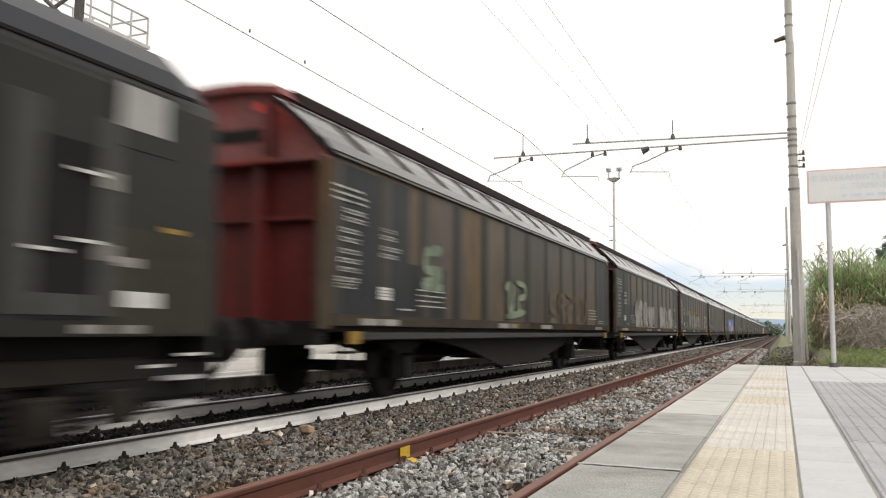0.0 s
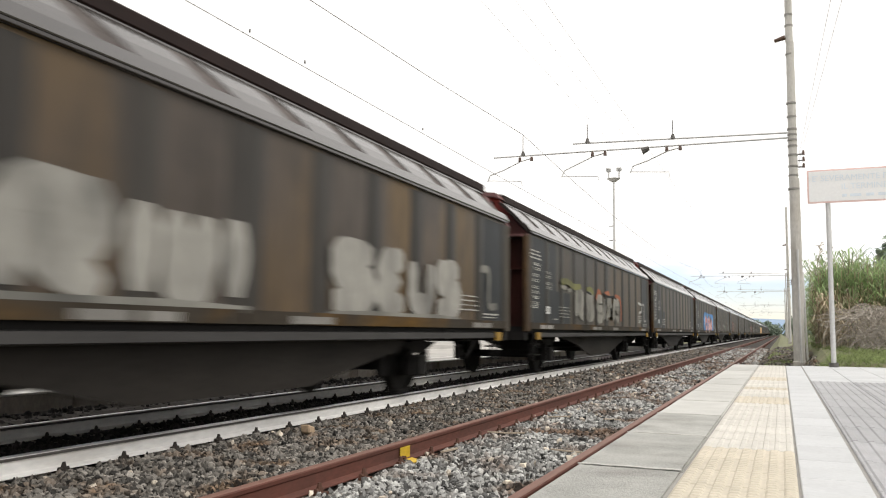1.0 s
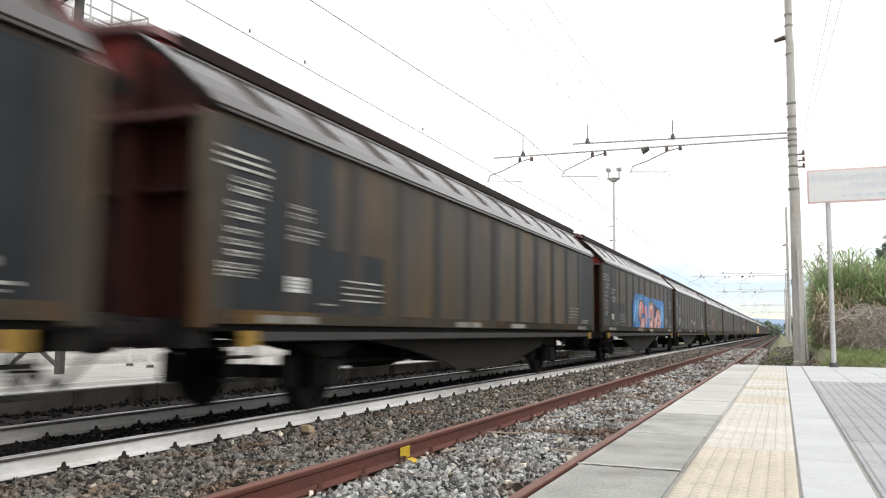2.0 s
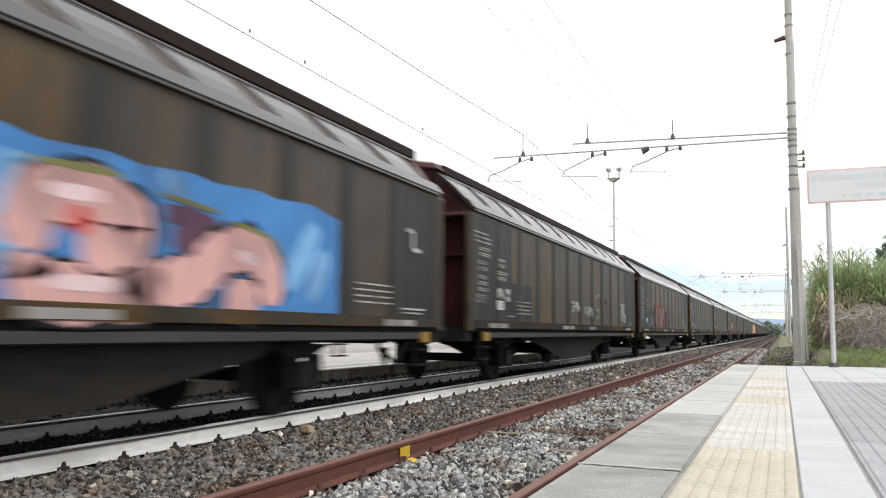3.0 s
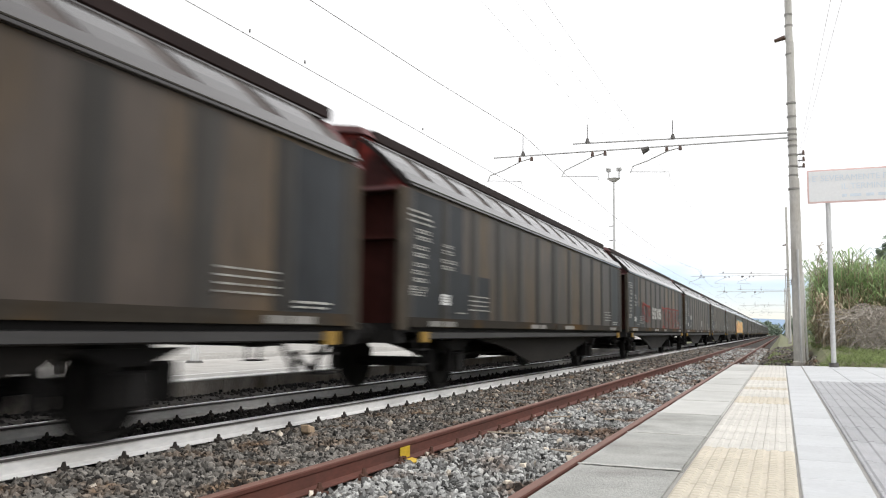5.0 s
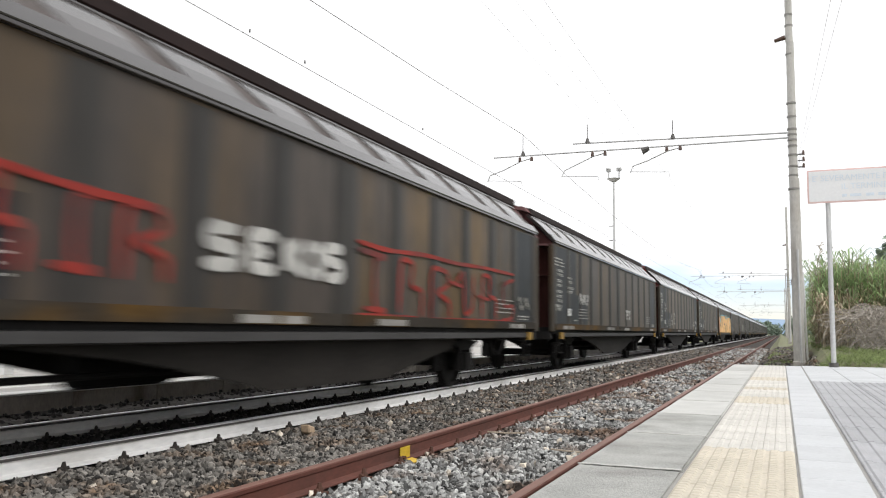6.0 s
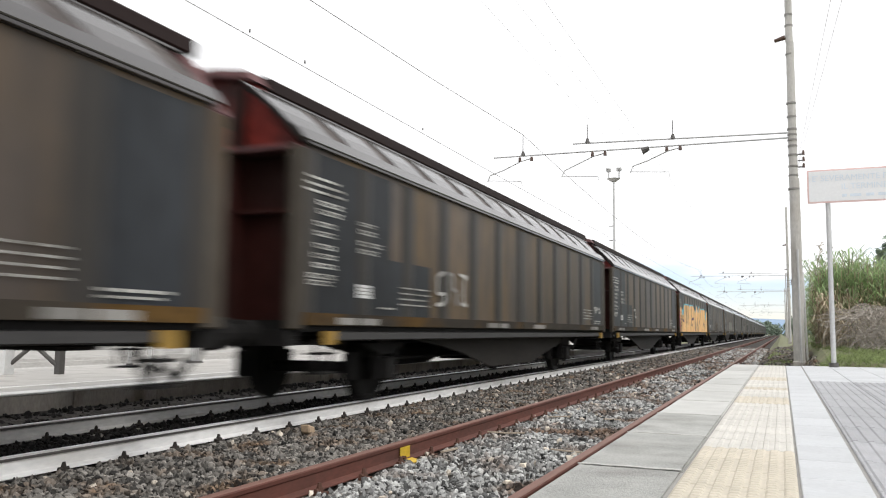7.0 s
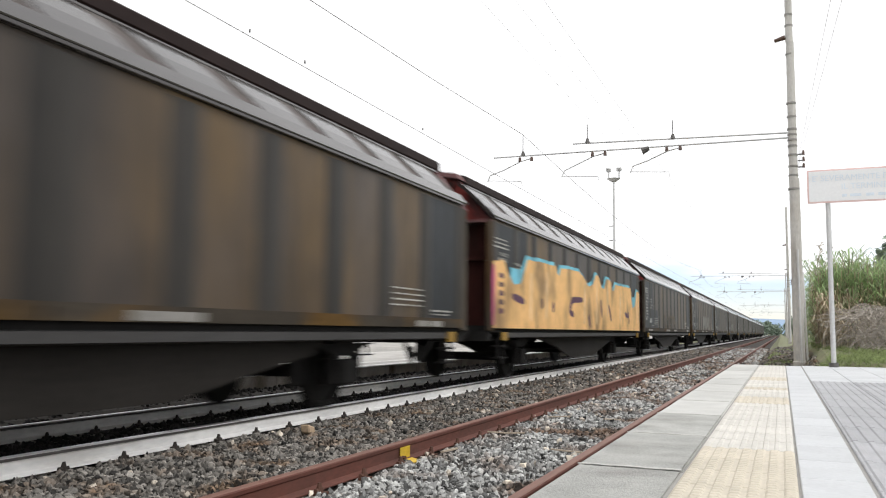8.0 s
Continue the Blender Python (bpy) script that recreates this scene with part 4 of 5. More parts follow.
def bars(rows, gap_seed, m="stencil"):
    """Short stencil marks on the side: rows of (y0, y1, z, height) broken into words."""
    rng = random.Random(gap_seed)
    bm = B()
    for y0, y1, z, h in rows:
        y = y0
        while y < y1 - 0.03:
            w = min(rng.uniform(0.05, 0.16), y1 - y)
            if h < 0.04:
                box(bm, 0, 0.002, y, y + w, z - h / 2, z + h / 2)
            else:
                # figures: an upper and a lower edge joined by thin uprights
                box(bm, 0, 0.002, y, y + w, z + h * 0.28, z + h * 0.52)
                box(bm, 0, 0.002, y, y + w, z - h * 0.52, z - h * 0.28)
                for k in range(max(1, int(w / 0.04))):
                    box(bm, 0, 0.002, y + 0.04 * k, y + 0.04 * k + 0.014, z - h * 0.28, z + h * 0.28)
            y += w + 0.022
    return bm


def build_wagon():
    w = thing("sliding_wall_wagon", "grimy brown-grey sliding-wall freight wagon with red ends", "freight wagon", "wagons of the freight train")
    L = BODY_L
    # underframe
    bm = B()
    box(bm, -1.30, 1.30, 0.12, L - 0.12, 0.88, FLOOR_Z - 0.05)
    part("floor_frame", bm, M["under"], w)
    for s in (-1, 1):
        bm = B()
        prism(bm, [(s * 1.365, 0.795), (s * 1.365, 0.872), (s * 1.28, 0.885), (s * 1.26, 0.885), (s * 1.26, 0.78), (s * 1.30, 0.78)], 0.75, L - 0.75)
        part("sole_bar", bm, M["solebar"], w, "grey pressed-steel sole bar")
        # fish-bellied girder between the axles
        bm = B()
        pts = [(3.3, 0.80), (L - 3.7, 0.80), (L - 4.0, 0.62), (L - 4.5, 0.56), (L - 6.1, 0.30), (6.6, 0.30), (5.3, 0.56), (4.6, 0.66)]
        a = [bm.verts.new((s * 1.12, y, z)) for y, z in pts]
        b = [bm.verts.new((s * 1.07, y, z)) for y, z in pts]
        bm.faces.new(a)
        bm.faces.new(b[::-1])
        for i in range(len(pts)):
            bm.faces.new((a[i], b[i], b[(i + 1) % len(pts)], a[(i + 1) % len(pts)]))
        part("belly_girder", bm, M["girder"], w, "dusty fish-bellied side girder")
        # wall: two sliding halves, shallow pans between ribs
        for half in (0, 1):
            y0, y1 = (0.235, L / 2 - 0.02) if half == 0 else (L / 2 + 0.02, L - 0.235)
            bm = B()
            box(bm, min(s * 1.30, s * 1.345), max(s * 1.30, s * 1.345), y0, y1, FLOOR_Z - 0.03, EAVE_Z + 0.02)
            wall = part("sliding_wall", bm, M["wall"], w)
            for k in range(7):
                yy = y0 + 0.05 + (y1 - y0 - 0.1) * k / 6
                part("rib", rib_mesh, None, wall, at=pose(s * 1.345, yy, 0, 0, 0, 0 if s > 0 else 180))
            bm = B()
            box(bm, min(s * 1.31, s * 1.397), max(s * 1.31, s * 1.397), y0 - 0.02, y1 + 0.01, EAVE_Z + 0.024, EAVE_Z + 0.05)
            part("eave_rail", bm, M["roofskin"], wall, "pale aluminium eave rail")
            bm = B()
            box(bm, min(s * 1.31, s * 1.385), max(s * 1.31, s * 1.385), y0, y1, FLOOR_Z - 0.095, FLOOR_Z + 0.03)
            part("bottom_sill", bm, M["sill"], wall, "rust-stained bottom sill")
        # sloped lower roof: glossy sheets, matt joints between; the split shapes banded sky reflections
        k = 12
        for i in range(k):
            ya, yb = 0.12 + (L - 0.24) * i / k, 0.12 + (L - 0.24) * (i + 1) / k
            part("roof_sheet", roof_sheet[s], None, w, at=pose(0, ya, 0))
            part("roof_joint", roof_joint[s], None, w, at=pose(0, ya, 0))
        bm = B()
        prism(bm, [(s * 1.402, EAVE_Z + 0.054), (s * 1.405, EAVE_Z + 0.066), (s * 1.302, EAVE_Z + 0.205), (s * 1.286, EAVE_Z + 0.195), (s * 1.36, EAVE_Z + 0.054)], 0.10, L - 0.12)
        part("eave_strip", bm, M["roofskin"], w, "smooth lower strip of the sloped roof")
        bm = B()
        prism(bm, [(s * 0.72, 3.41), (s * 0.80, 3.41), (s * 0.815, 3.425), (s * 0.815, 3.54), (s * 0.79, 3.56), (s * 0.64, 3.57), (s * 0.62, 3.34), (s * 0.70, 3.34)], 0.30, L + 0.22)
        part("roof_rail", bm, M["roofrail"], w, "dark brown roof rail")
        for y in (0.72, L - 0.66):
            bm = B()
            box(bm, min(s * 1.366, s * 1.41), max(s * 1.366, s * 1.41), y - 0.105, y + 0.105, 0.745, 0.885)
            part("step_plate", bm, M["yellow"], w, "ochre-yellow plate")
            bm = B()
            for zz in (0.44, 0.64):
                box(bm, min(s * 1.20, s * 1.38), max(s * 1.20, s * 1.38), y - 0.16, y + 0.16, zz, zz + 0.022)
            for dy in (-0.15, 0.15):
                box(bm, min(s * 1.30, s * 1.33), max(s * 1.30, s * 1.33), y + dy - 0.012, y + dy + 0.012, 0.44, 0.79)
            part("foot_step", bm, M["under"], w)
        for y, y2 in ((0.88, 1.32), (1.40, 1.85), (5.75, 6.3), (6.4, 6.8), (8.4, 9.2), (L - 1.85, L - 1.45), (L - 1.40, L - 1.0)):
            bm = B()
            box(bm, min(s * 1.386, s * 1.389), max(s * 1.386, s * 1.389), y, y2, 0.955, 1.03)
            part("label_plate", bm, M["label"], w)
    for s in (-1, 1):
        bm = B()
        prism(bm, [(s * 0.915, 3.325), (s * 0.90, 3.355), (s * 0.875, 3.355), (s * 0.885, 3.315)], 0.14, L - 0.14)
        part("roof_bead", bm, M["roofskin"], w, "thin bright roof bead")
    bm = B()
    prism(bm, [(-0.90, 3.28), (-0.88, 3.32), (-0.5, 3.36), (0, 3.38), (0.5, 3.36), (0.88, 3.32), (0.90, 3.28)], 0.16, L - 0.16)
    part("roof_top", bm, M["roofrail"], w)
    # end walls
    for e, y in ((-1, 0.0), (1, L)):
        bm = B()
        yi = y - e * 0.28
        box(bm, -1.285, 1.285, min(yi, yi - e * 0.04), max(yi, yi - e * 0.04), 0.9, 2.69)
        wall = part("end_wall", bm, M["red"], w, "faded-red end wall with its shade painted in")
        for x in (-0.48, 0.48):
            bm = B()
            box(bm, x - 0.06, x + 0.06, min(y - e * 0.10, yi), max(y - e * 0.10, yi), 0.9, 2.69)
            part("end_post", bm, M["red"], wall)
        bm = B()
        box(bm, -1.28, 1.28, min(y - e * 0.17, yi), max(y - e * 0.17, yi), 2.08, 2.13)
        part("end_rail", bm, M["red"], wall)
        bm = B()
        high = 1.0 if e < 0 else 0.74
        edge = [(1.33, 2.74), (1.33, 2.77), (0.885, 3.25), (0.72, 2.8 + 0.73 * high), (0.36, 2.8 + 0.77 * high)]
        prism(bm, [(-x, z) for x, z in edge] + [(0, 2.8 + 0.785 * high)] + edge[::-1], min(y - e * 0.14, yi), max(y - e * 0.14, yi))
        gable = part("gable", bm, M["gable"], w, "red gable plate, painted dark as if under the overhang's shade")
        bm = B()
        box(bm, -1.365, 1.365, min(y, y - e * 0.27), max(y, y - e * 0.27), 2.70, 2.738)
        part("gable_lip", bm, M["cap"], gable)
        for x in (-0.62, 0.62):
            bm = B()
            box(bm, x - 0.05, x + 0.05, min(y - e * 0.03, y - e * 0.138), max(y - e * 0.03, y - e * 0.138), 2.74, 3.40 if e < 0 else 3.27)
            part("gable_post", bm, M["red"], gable)
        bm = B()
        box(bm, -0.56, 0.56, min(y - e * 0.12, y - e * 0.138), max(y - e * 0.12, y - e * 0.138), 2.98, 3.12)
        part("vent_slot", bm, M["under"], gable)
        if e < 0:
            bm = B()
            prism(bm, [(-0.82, 3.44), (-0.74, 3.55), (-0.36, 3.605), (0, 3.62), (0.36, 3.605), (0.74, 3.55), (0.82, 3.44), (0.70, 3.47), (0.3, 3.53), (-0.3, 3.53), (-0.70, 3.47)], 0.0, 0.34)
            part("gable_cap", bm, M["cap"], gable, "grimy pinkish cap")
        else:
            bm = B()
            prism(bm, [(-1.36, 2.745), (-0.93, 3.30), (-0.60, 3.44), (0, 3.46), (0.60, 3.44), (0.93, 3.30), (1.36, 2.745), (1.30, 2.745), (0.88, 3.24), (-0.88, 3.24), (-1.30, 2.745)], y - 0.12, y + 0.03)
            part("gable_cap", bm, M["cap"], gable, "grimy pinkish cap")
        for s in (-1, 1):
            bm = B()
            box(bm, min(s * 1.29, s * 1.372), max(s * 1.29, s * 1.372), min(y, y - e * 0.23), max(y, y - e * 0.23), 0.9, 2.735)
            part("corner_post", bm, M["post"], w, "tan weathered corner post", bevel=0.012)
            bm = B()
            tube(bm, (s * 0.875, y - e * 0.05, 0.86), (s * 0.875, y + e * 0.36, 0.86), 0.09, n=12)
            tube(bm, (s * 0.875, y - e * 0.05, 0.86), (s * 0.875, y + e * 0.18, 0.86), 0.13, n=12)
            tube(bm, (s * 0.875, y + e * 0.36, 0.86), (s * 0.875, y + e * 0.525, 0.86), 0.15, 0.165, n=16)
            part("buffer", bm, M["under"], w)
        bm = B()
        box(bm, -1.32, 1.32, min(y, y - e * 0.2), max(y, y - e * 0.2), 0.74, 0.895)
        part("headstock", bm, M["under"], w)
        bm = B()
        tube(bm, (0, y, 0.84), (0, y + e * 0.5, 0.80), 0.05)
        tube(bm, (0.35, y, 0.72), (0.30, y + e * 0.35, 0.40), 0.03)
        tube(bm, (0.30, y + e * 0.35, 0.40), (0.2, y + e * 0.6, 0.62), 0.03)
        part("coupling", bm, M["under"], w)
    wheelset(w, 2.75)
    wheelset(w, L - 3.15)
    bm = B()
    tube(bm, (0, 5.2, 0.52), (0, 6.4, 0.52), 0.17, n=14)
    box(bm, -0.5, 0.5, 8.2, 9.0, 0.36, 0.62)
    tube(bm, (0.5, 3.3, 0.5), (0.5, L - 3.9, 0.5), 0.03)
    part("brake_gear", bm, M["under"], w)
    for y in (0.95, L - 1.35):
        bm = B()
        box(bm, -0.98, 0.98, y, y + 0.5, 0.73, 0.79)
        part("brake_beam", bm, M["under"], w, bevel=0.03)
    for y in (2.15, 3.18, L - 3.91, L - 2.55):
        for s in (-1, 1):
            bm = B()
            box(bm, s * 0.8 - 0.06, s * 0.8 + 0.06, y, y + 0.17, 0.28, 0.62)
            part("brake_block", bm, M["under"], w, bevel=0.02)
    # stencilled data on the side towards the camera
    L2 = BODY_L
    sets = [
        [(0.28, 0.95, 2.46, 0.026), (0.24, 1.05, 2.39, 0.026), (0.26, 1.08, 2.32, 0.026), (0.52, 1.0, 2.21, 0.05), (0.52, 1.0, 2.12, 0.05), (0.46, 0.88, 1.99, 0.05),
         (0.46, 0.88, 1.89, 0.05), (0.46, 0.86, 1.76, 0.05), (0.42, 0.88, 1.66, 0.05), (0.46, 0.88, 1.56, 0.05), (0.36, 0.86, 1.45, 0.05), (0.36, 0.80, 1.38, 0.05)],
        [(1.42, 1.82, 2.10, 0.04), (1.42, 1.82, 2.01, 0.05), (1.42, 1.98, 1.88, 0.05), (1.42, 1.86, 1.79, 0.05)],
        [(2.50, 3.38, 1.43, 0.018), (2.50, 3.42, 1.36, 0.018), (2.50, 3.38, 1.29, 0.018), (2.50, 3.42, 1.22, 0.018)],
        [(1.95, 2.35, 1.16, 0.02)],
        [(L2 - 2.50, L2 - 1.60, 1.43, 0.018), (L2 - 2.50, L2 - 1.60, 1.36, 0.018), (L2 - 2.50, L2 - 1.60, 1.29, 0.018), (L2 - 2.50, L2 - 1.60, 1.22, 0.018)],
        [(L2 - 1.3, L2 - 0.6, 1.17, 0.025), (L2 - 1.3, L2 - 0.7, 1.12, 0.02)],
    ]
    bm = B()
    box(bm, 1.3695, 1.3715, 1.34, 1.67, 1.26, 1.41)
    square = part("data_square", bm, M["stencil"], w, "white stencilled square")
    bm = B()
    for k in range(3):
        box(bm, 1.372, 1.373, 1.37, 1.64, 1.295 + 0.037 * k, 1.307 + 0.037 * k)
    tagged(part("table_line", bm, M["label"], square), kind="stuff")
    for i, rows in enumerate(sets):
        tagged(part("stencil_marking", bars(rows, i), M["stencil_worn"], w, at=pose(1.3695, -0.05, 0)), kind="stuff")
    bm = B()
    box(bm, 1.346, 1.352, 0.25, 2.2, FLOOR_Z + 0.0, EAVE_Z - 0.03)
    part("data_panel", bm, M["endpanel"], w, "blue-grey painted data panel")
    bm = B()
    box(bm, 1.346, 1.352, 2.2, 3.45, FLOOR_Z + 0.0, 1.75)
    part("data_panel", bm, M["endpanel"], w, "blue-grey painted data panel")
    bm = B()
    box(bm, 1.346, 1.352, L - 1.45, L - 0.25, FLOOR_Z + 0.0, EAVE_Z - 0.03)
    part("data_panel", bm, M["endpanel"], w, "blue-grey painted data panel")
    return w


def make_wall_meshes():
    bm = B()
    prism(bm, [(-0.001, -0.21), (0.014, -0.12), (0.022, -0.07), (0.022, 0.07), (0.014, 0.12), (-0.001, 0.21)], 0, 1)
    for v in bm.verts:
        x, y, z = v.co
        v.co = (x, z, FLOOR_Z + (EAVE_Z - FLOOR_Z - 0.02) * y)
    r = mesh("rib", bm, M["rib"])
    sheet, joint = {}, {}
    w = (BODY_L - 0.24) / 12
    for s in (-1, 1):
        for d, name, m, ya, yb, lift in ((sheet, "roof_sheet", M["roofskin"], 0.0, 0.68 * w, 0.012), (joint, "roof_joint", M["roofmatt"], 0.68 * w, w, 0.0)):
            bm = B()
            low, high = (1.385, EAVE_Z + 0.05), (0.905, 3.325)
            lean = 0.36
            rings = []
            for u in (0, 0.25, 0.5, 0.75, 1):
                x = low[0] + (high[0] - low[0]) * u
                z = low[1] + (high[1] - low[1]) * u + 0.035 * math.sin(math.pi * u)
                dy = -lean * u
                rings.append([(s * (x + lift), ya + dy, z + lift * 0.6), (s * (x + lift), yb + dy, z + lift * 0.6),
                              (s * (x - 0.03), yb + dy, z - 0.03), (s * (x - 0.03), ya + dy, z - 0.03)])
            vs = [[bm.verts.new(q) for q in ring] for ring in rings]
            for a, b in zip(vs, vs[1:]):
                for k in range(4):
                    bm.faces.new((a[k], a[(k + 1) % 4], b[(k + 1) % 4], b[k]))
            bm.faces.new(vs[0])
            bm.faces.new(vs[-1][::-1])
            d[s] = mesh(name, bm, m)
    return r, sheet, joint


rib_mesh, roof_sheet, roof_joint = make_wall_meshes()


def build_loco():
    """The rear of the engine: a dark slab-sided body with rounded end, doors, window, rails and buffers."""
    g = thing("locomotive", "dark green-grey electric locomotive with a grey roof", "locomotive")
    y1 = 0.0
    y0 = -14.5
    bm = B()
    prism(bm, [(-1.42, 0.84), (1.42, 0.84), (1.42, 2.62), (1.36, 2.74), (-1.36, 2.74), (-1.42, 2.62)], y0, y1 - 0.35)
    body = part("body", bm, M["loco"], g)
    bm = B()
    a = [(-1.42, y1 - 0.35), (-1.30, y1 - 0.12), (-0.8, y1), (0.8, y1), (1.30, y1 - 0.12), (1.42, y1 - 0.35)]
    lo = [bm.verts.new((x, y, 0.66)) for x, y in a]
    mid = [bm.verts.new((x, y, 1.7)) for x, y in a]
    hi = [bm.verts.new((x * 0.96, y - 0.25, 2.74)) for x, y in a]
    for p, q in ((lo, mid), (mid, hi)):
        for i in range(5):
            bm.faces.new((p[i], p[i + 1], q[i + 1], q[i]))
        bm.faces.new((p[5], p[0], q[0], q[5]))
    bm.faces.new(lo[::-1])
    bm.faces.new(hi)
    part("cab_end", bm, M["loco"], g)
    bm = B()
    prism(bm, [(-1.37, 2.745), (1.37, 2.745), (1.33, 2.92), (1.15, 3.10), (0.7, 3.20), (0, 3.24), (-0.7, 3.20), (-1.15, 3.10), (-1.33, 2.92)], y0, y1 - 0.72)
    part("roof", bm, M["locoroof"], g, "blue-grey roof")
    bm = B()
    ring = [(-1.37, 2.745), (1.37, 2.745), (1.33, 2.92), (1.15, 3.10), (0.7, 3.20), (0, 3.24), (-0.7, 3.20), (-1.15, 3.10), (-1.33, 2.92)]
    r0 = [bm.verts.new((x, y1 - 0.72, z)) for x, z in ring]
    r1 = [bm.verts.new((x * 0.96, y1 - 0.45, 2.745 + (z - 2.745) * 0.7)) for x, z in ring]
    r2 = [bm.verts.new((x * 0.92, y1 - 0.27, 2.745 + (z - 2.745) * 0.15)) for x, z in ring]
    for p, q in ((r0, r1), (r1, r2)):
        for i in range(9):
            bm.faces.new((p[i], p[(i + 1) % 9], q[(i + 1) % 9], q[i]))
    bm.faces.new(r0)
    bm.faces.new(r2[::-1])
    part("roof_end", bm, M["locoroof"], g)
    bm = B()
    box(bm, 1.42, 1.436, y0, y1 - 0.6, 2.715, 2.742)
    part("gutter", bm, M["under"], g)
    # cab window with its reflection painted as a pale pane, door pillars and handrails
    bm = B()
    box(bm, 1.421, 1.430, y1 - 1.50, y1 - 0.92, 2.20, 2.68)
    win = part("cab_window", bm, M["loco"], g, "cab window with a painted pale reflection")
    bm = B()
    box(bm, 1.431, 1.436, y1 - 1.45, y1 - 0.97, 2.34, 2.655)
    part("blind", bm, M["blind"], win, "window pane with its reflection painted pale")
    for ya, yb, zt in ((-2.33, -2.12, 2.38), (-1.61, -1.44, 2.36)):
        bm = B()
        box(bm, 1.421, 1.434, y1 + ya, y1 + yb, 0.98, zt)
        part("door_pillar", bm, M["locogrey"], g, "grey door pillar")
    bm = B()
    box(bm, 1.421, 1.428, y1 - 2.11, y1 - 1.62, 0.95, 2.15)
    part("cab_door", bm, M["under"], g, "dark recessed cab door")
    for z, ya, yb in ((1.95, -1.87, -1.59), (1.48, -1.88, -1.59), (1.40, -2.18, -1.92), (0.70, -0.75, -0.45), (0.62, -1.1, -0.9)):
        bm = B()
        box(bm, 1.44, 1.455, y1 + ya, y1 + yb, z - 0.012, z + 0.012)
        part("handle", bm, M["stencil"], g, "pale handle bar")
    for y, w, z, h in ((-1.36, 0.38, 1.105, 0.115), (-1.75, 0.23, 0.89, 0.06), (-1.37, 0.22, 0.89, 0.06), (-1.43, 0.23, 1.37, 0.07)):
        bm = B()
        box(bm, 1.421, 1.43, y1 + y, y1 + y + w, z - h / 2, z + h / 2)
        part("label_plate", bm, M["label"] if h < 0.1 else M["stencil"], g)
    bm = B()
    box(bm, 1.421, 1.427, y1 - 0.96, y1 - 0.73, 1.625, 1.665)
    part("maker_plate", bm, M["yellow"], g, "ochre-yellow plate")
    bm = B()
    box(bm, 1.421, 1.4265, y1 - 1.43, y1 - 0.37, 0.86, 1.62)
    part("side_panel", bm, M["locolive"], g, "lower side panel tinted olive-grey for light off the ballast")
    bm = B()
    box(bm, 1.429, 1.433, y1 - 2.09, y1 - 1.64, 0.98, 1.12)
    part("door_vent", bm, M["locogrey"], g, "dusty grey door vents", bevel=0.004)
    for k in range(5):
        bm = B()
        box(bm, 1.421, 1.440, y1 - 4.4, y1 - 2.6, 2.05 + 0.09 * k, 2.10 + 0.09 * k)
        part("louvre", bm, M["locogrey"], g)
    for ya, za, w, h in ((-1.50, 1.93, 0.16, 0.13), (-1.52, 1.42, 0.17, 0.12)):
        bm = B()
        box(bm, 1.4345, 1.440, y1 + ya - 0.1, y1 + ya + w - 0.1, za - h / 2, za + h / 2)
        part("step_recess", bm, M["label"], g)
    bm = B()
    box(bm, -1.25, 1.25, y1 - 1.7, y1 - 0.06, 0.34, 0.655)
    part("pilot", bm, M["under"], g, bevel=0.03)
    bm = B()
    box(bm, -1.08, 1.08, y0 + 0.5, y1 - 0.45, 0.32, 0.835)
    part("underframe", bm, M["under"], g)
    for yc in (-3.2, -11.0):
        for s in (-1, 1):
            def flank(bm, xa, xb, ya, yb, za, zb):
                box(bm, min(s * xa, s * xb), max(s * xa, s * xb), yc + ya, yc + yb, za, zb)
            bm = B()
            flank(bm, 1.16, 1.26, -2.3, 2.3, 0.50, 0.68)
            flank(bm, 1.16, 1.26, -0.55, 0.55, 0.36, 0.50)
            flank(bm, 1.16, 1.24, -2.3, -2.15, 0.25, 0.50)
            flank(bm, 1.16, 1.24, 2.15, 2.3, 0.25, 0.50)
            frame_part = part("bogie_frame", bm, M["bogie"], g, "brown grimy bogie frame", bevel=0.02)
            for d in (-1.3, 1.3):
                bm = B()
                flank(bm, 1.20, 1.36, d - 0.17, d + 0.17, 0.14, 0.44)
                tube(bm, (s * 1.36, yc + d, 0.29), (s * 1.40, yc + d, 0.29), 0.12, 0.10, n=12)
                part("axle_box", bm, M["bogie"], frame_part, bevel=0.015)
                for e in (-0.36, 0.36):
                    bm = B()
                    for k in range(6):
                        z = 0.20 + k * 0.052
                        tube(bm, (s * 1.29, yc + d + e, z), (s * 1.29, yc + d + e, z + 0.026), 0.085, n=10)
                    tube(bm, (s * 1.29, yc + d + e, 0.18), (s * 1.29, yc + d + e, 0.51), 0.045, n=8)
                    part("coil_spring", bm, M["under"], frame_part)
            bm = B()
            tube(bm, (s * 1.32, yc - 0.5, 0.46), (s * 1.32, yc + 0.15, 0.46), 0.05, n=10)
            tube(bm, (s * 1.32, yc + 0.15, 0.46), (s * 1.32, yc + 0.6, 0.46), 0.03, n=10)
            part("damper", bm, M["bogie"], frame_part)
            bm = B()
            flank(bm, 1.27, 1.34, 1.86, 2.12, 0.22, 0.46)
            part("sand_box", bm, M["bogie"], frame_part, bevel=0.015)
        for d in (-1.3, 1.3):
            wheelset(g, yc + d)
    for s in (-1, 1):
        bm = B()
        tube(bm, (s * 0.875, y1 - 0.1, 0.80), (s * 0.875, y1 + 0.35, 0.80), 0.1, n=12)
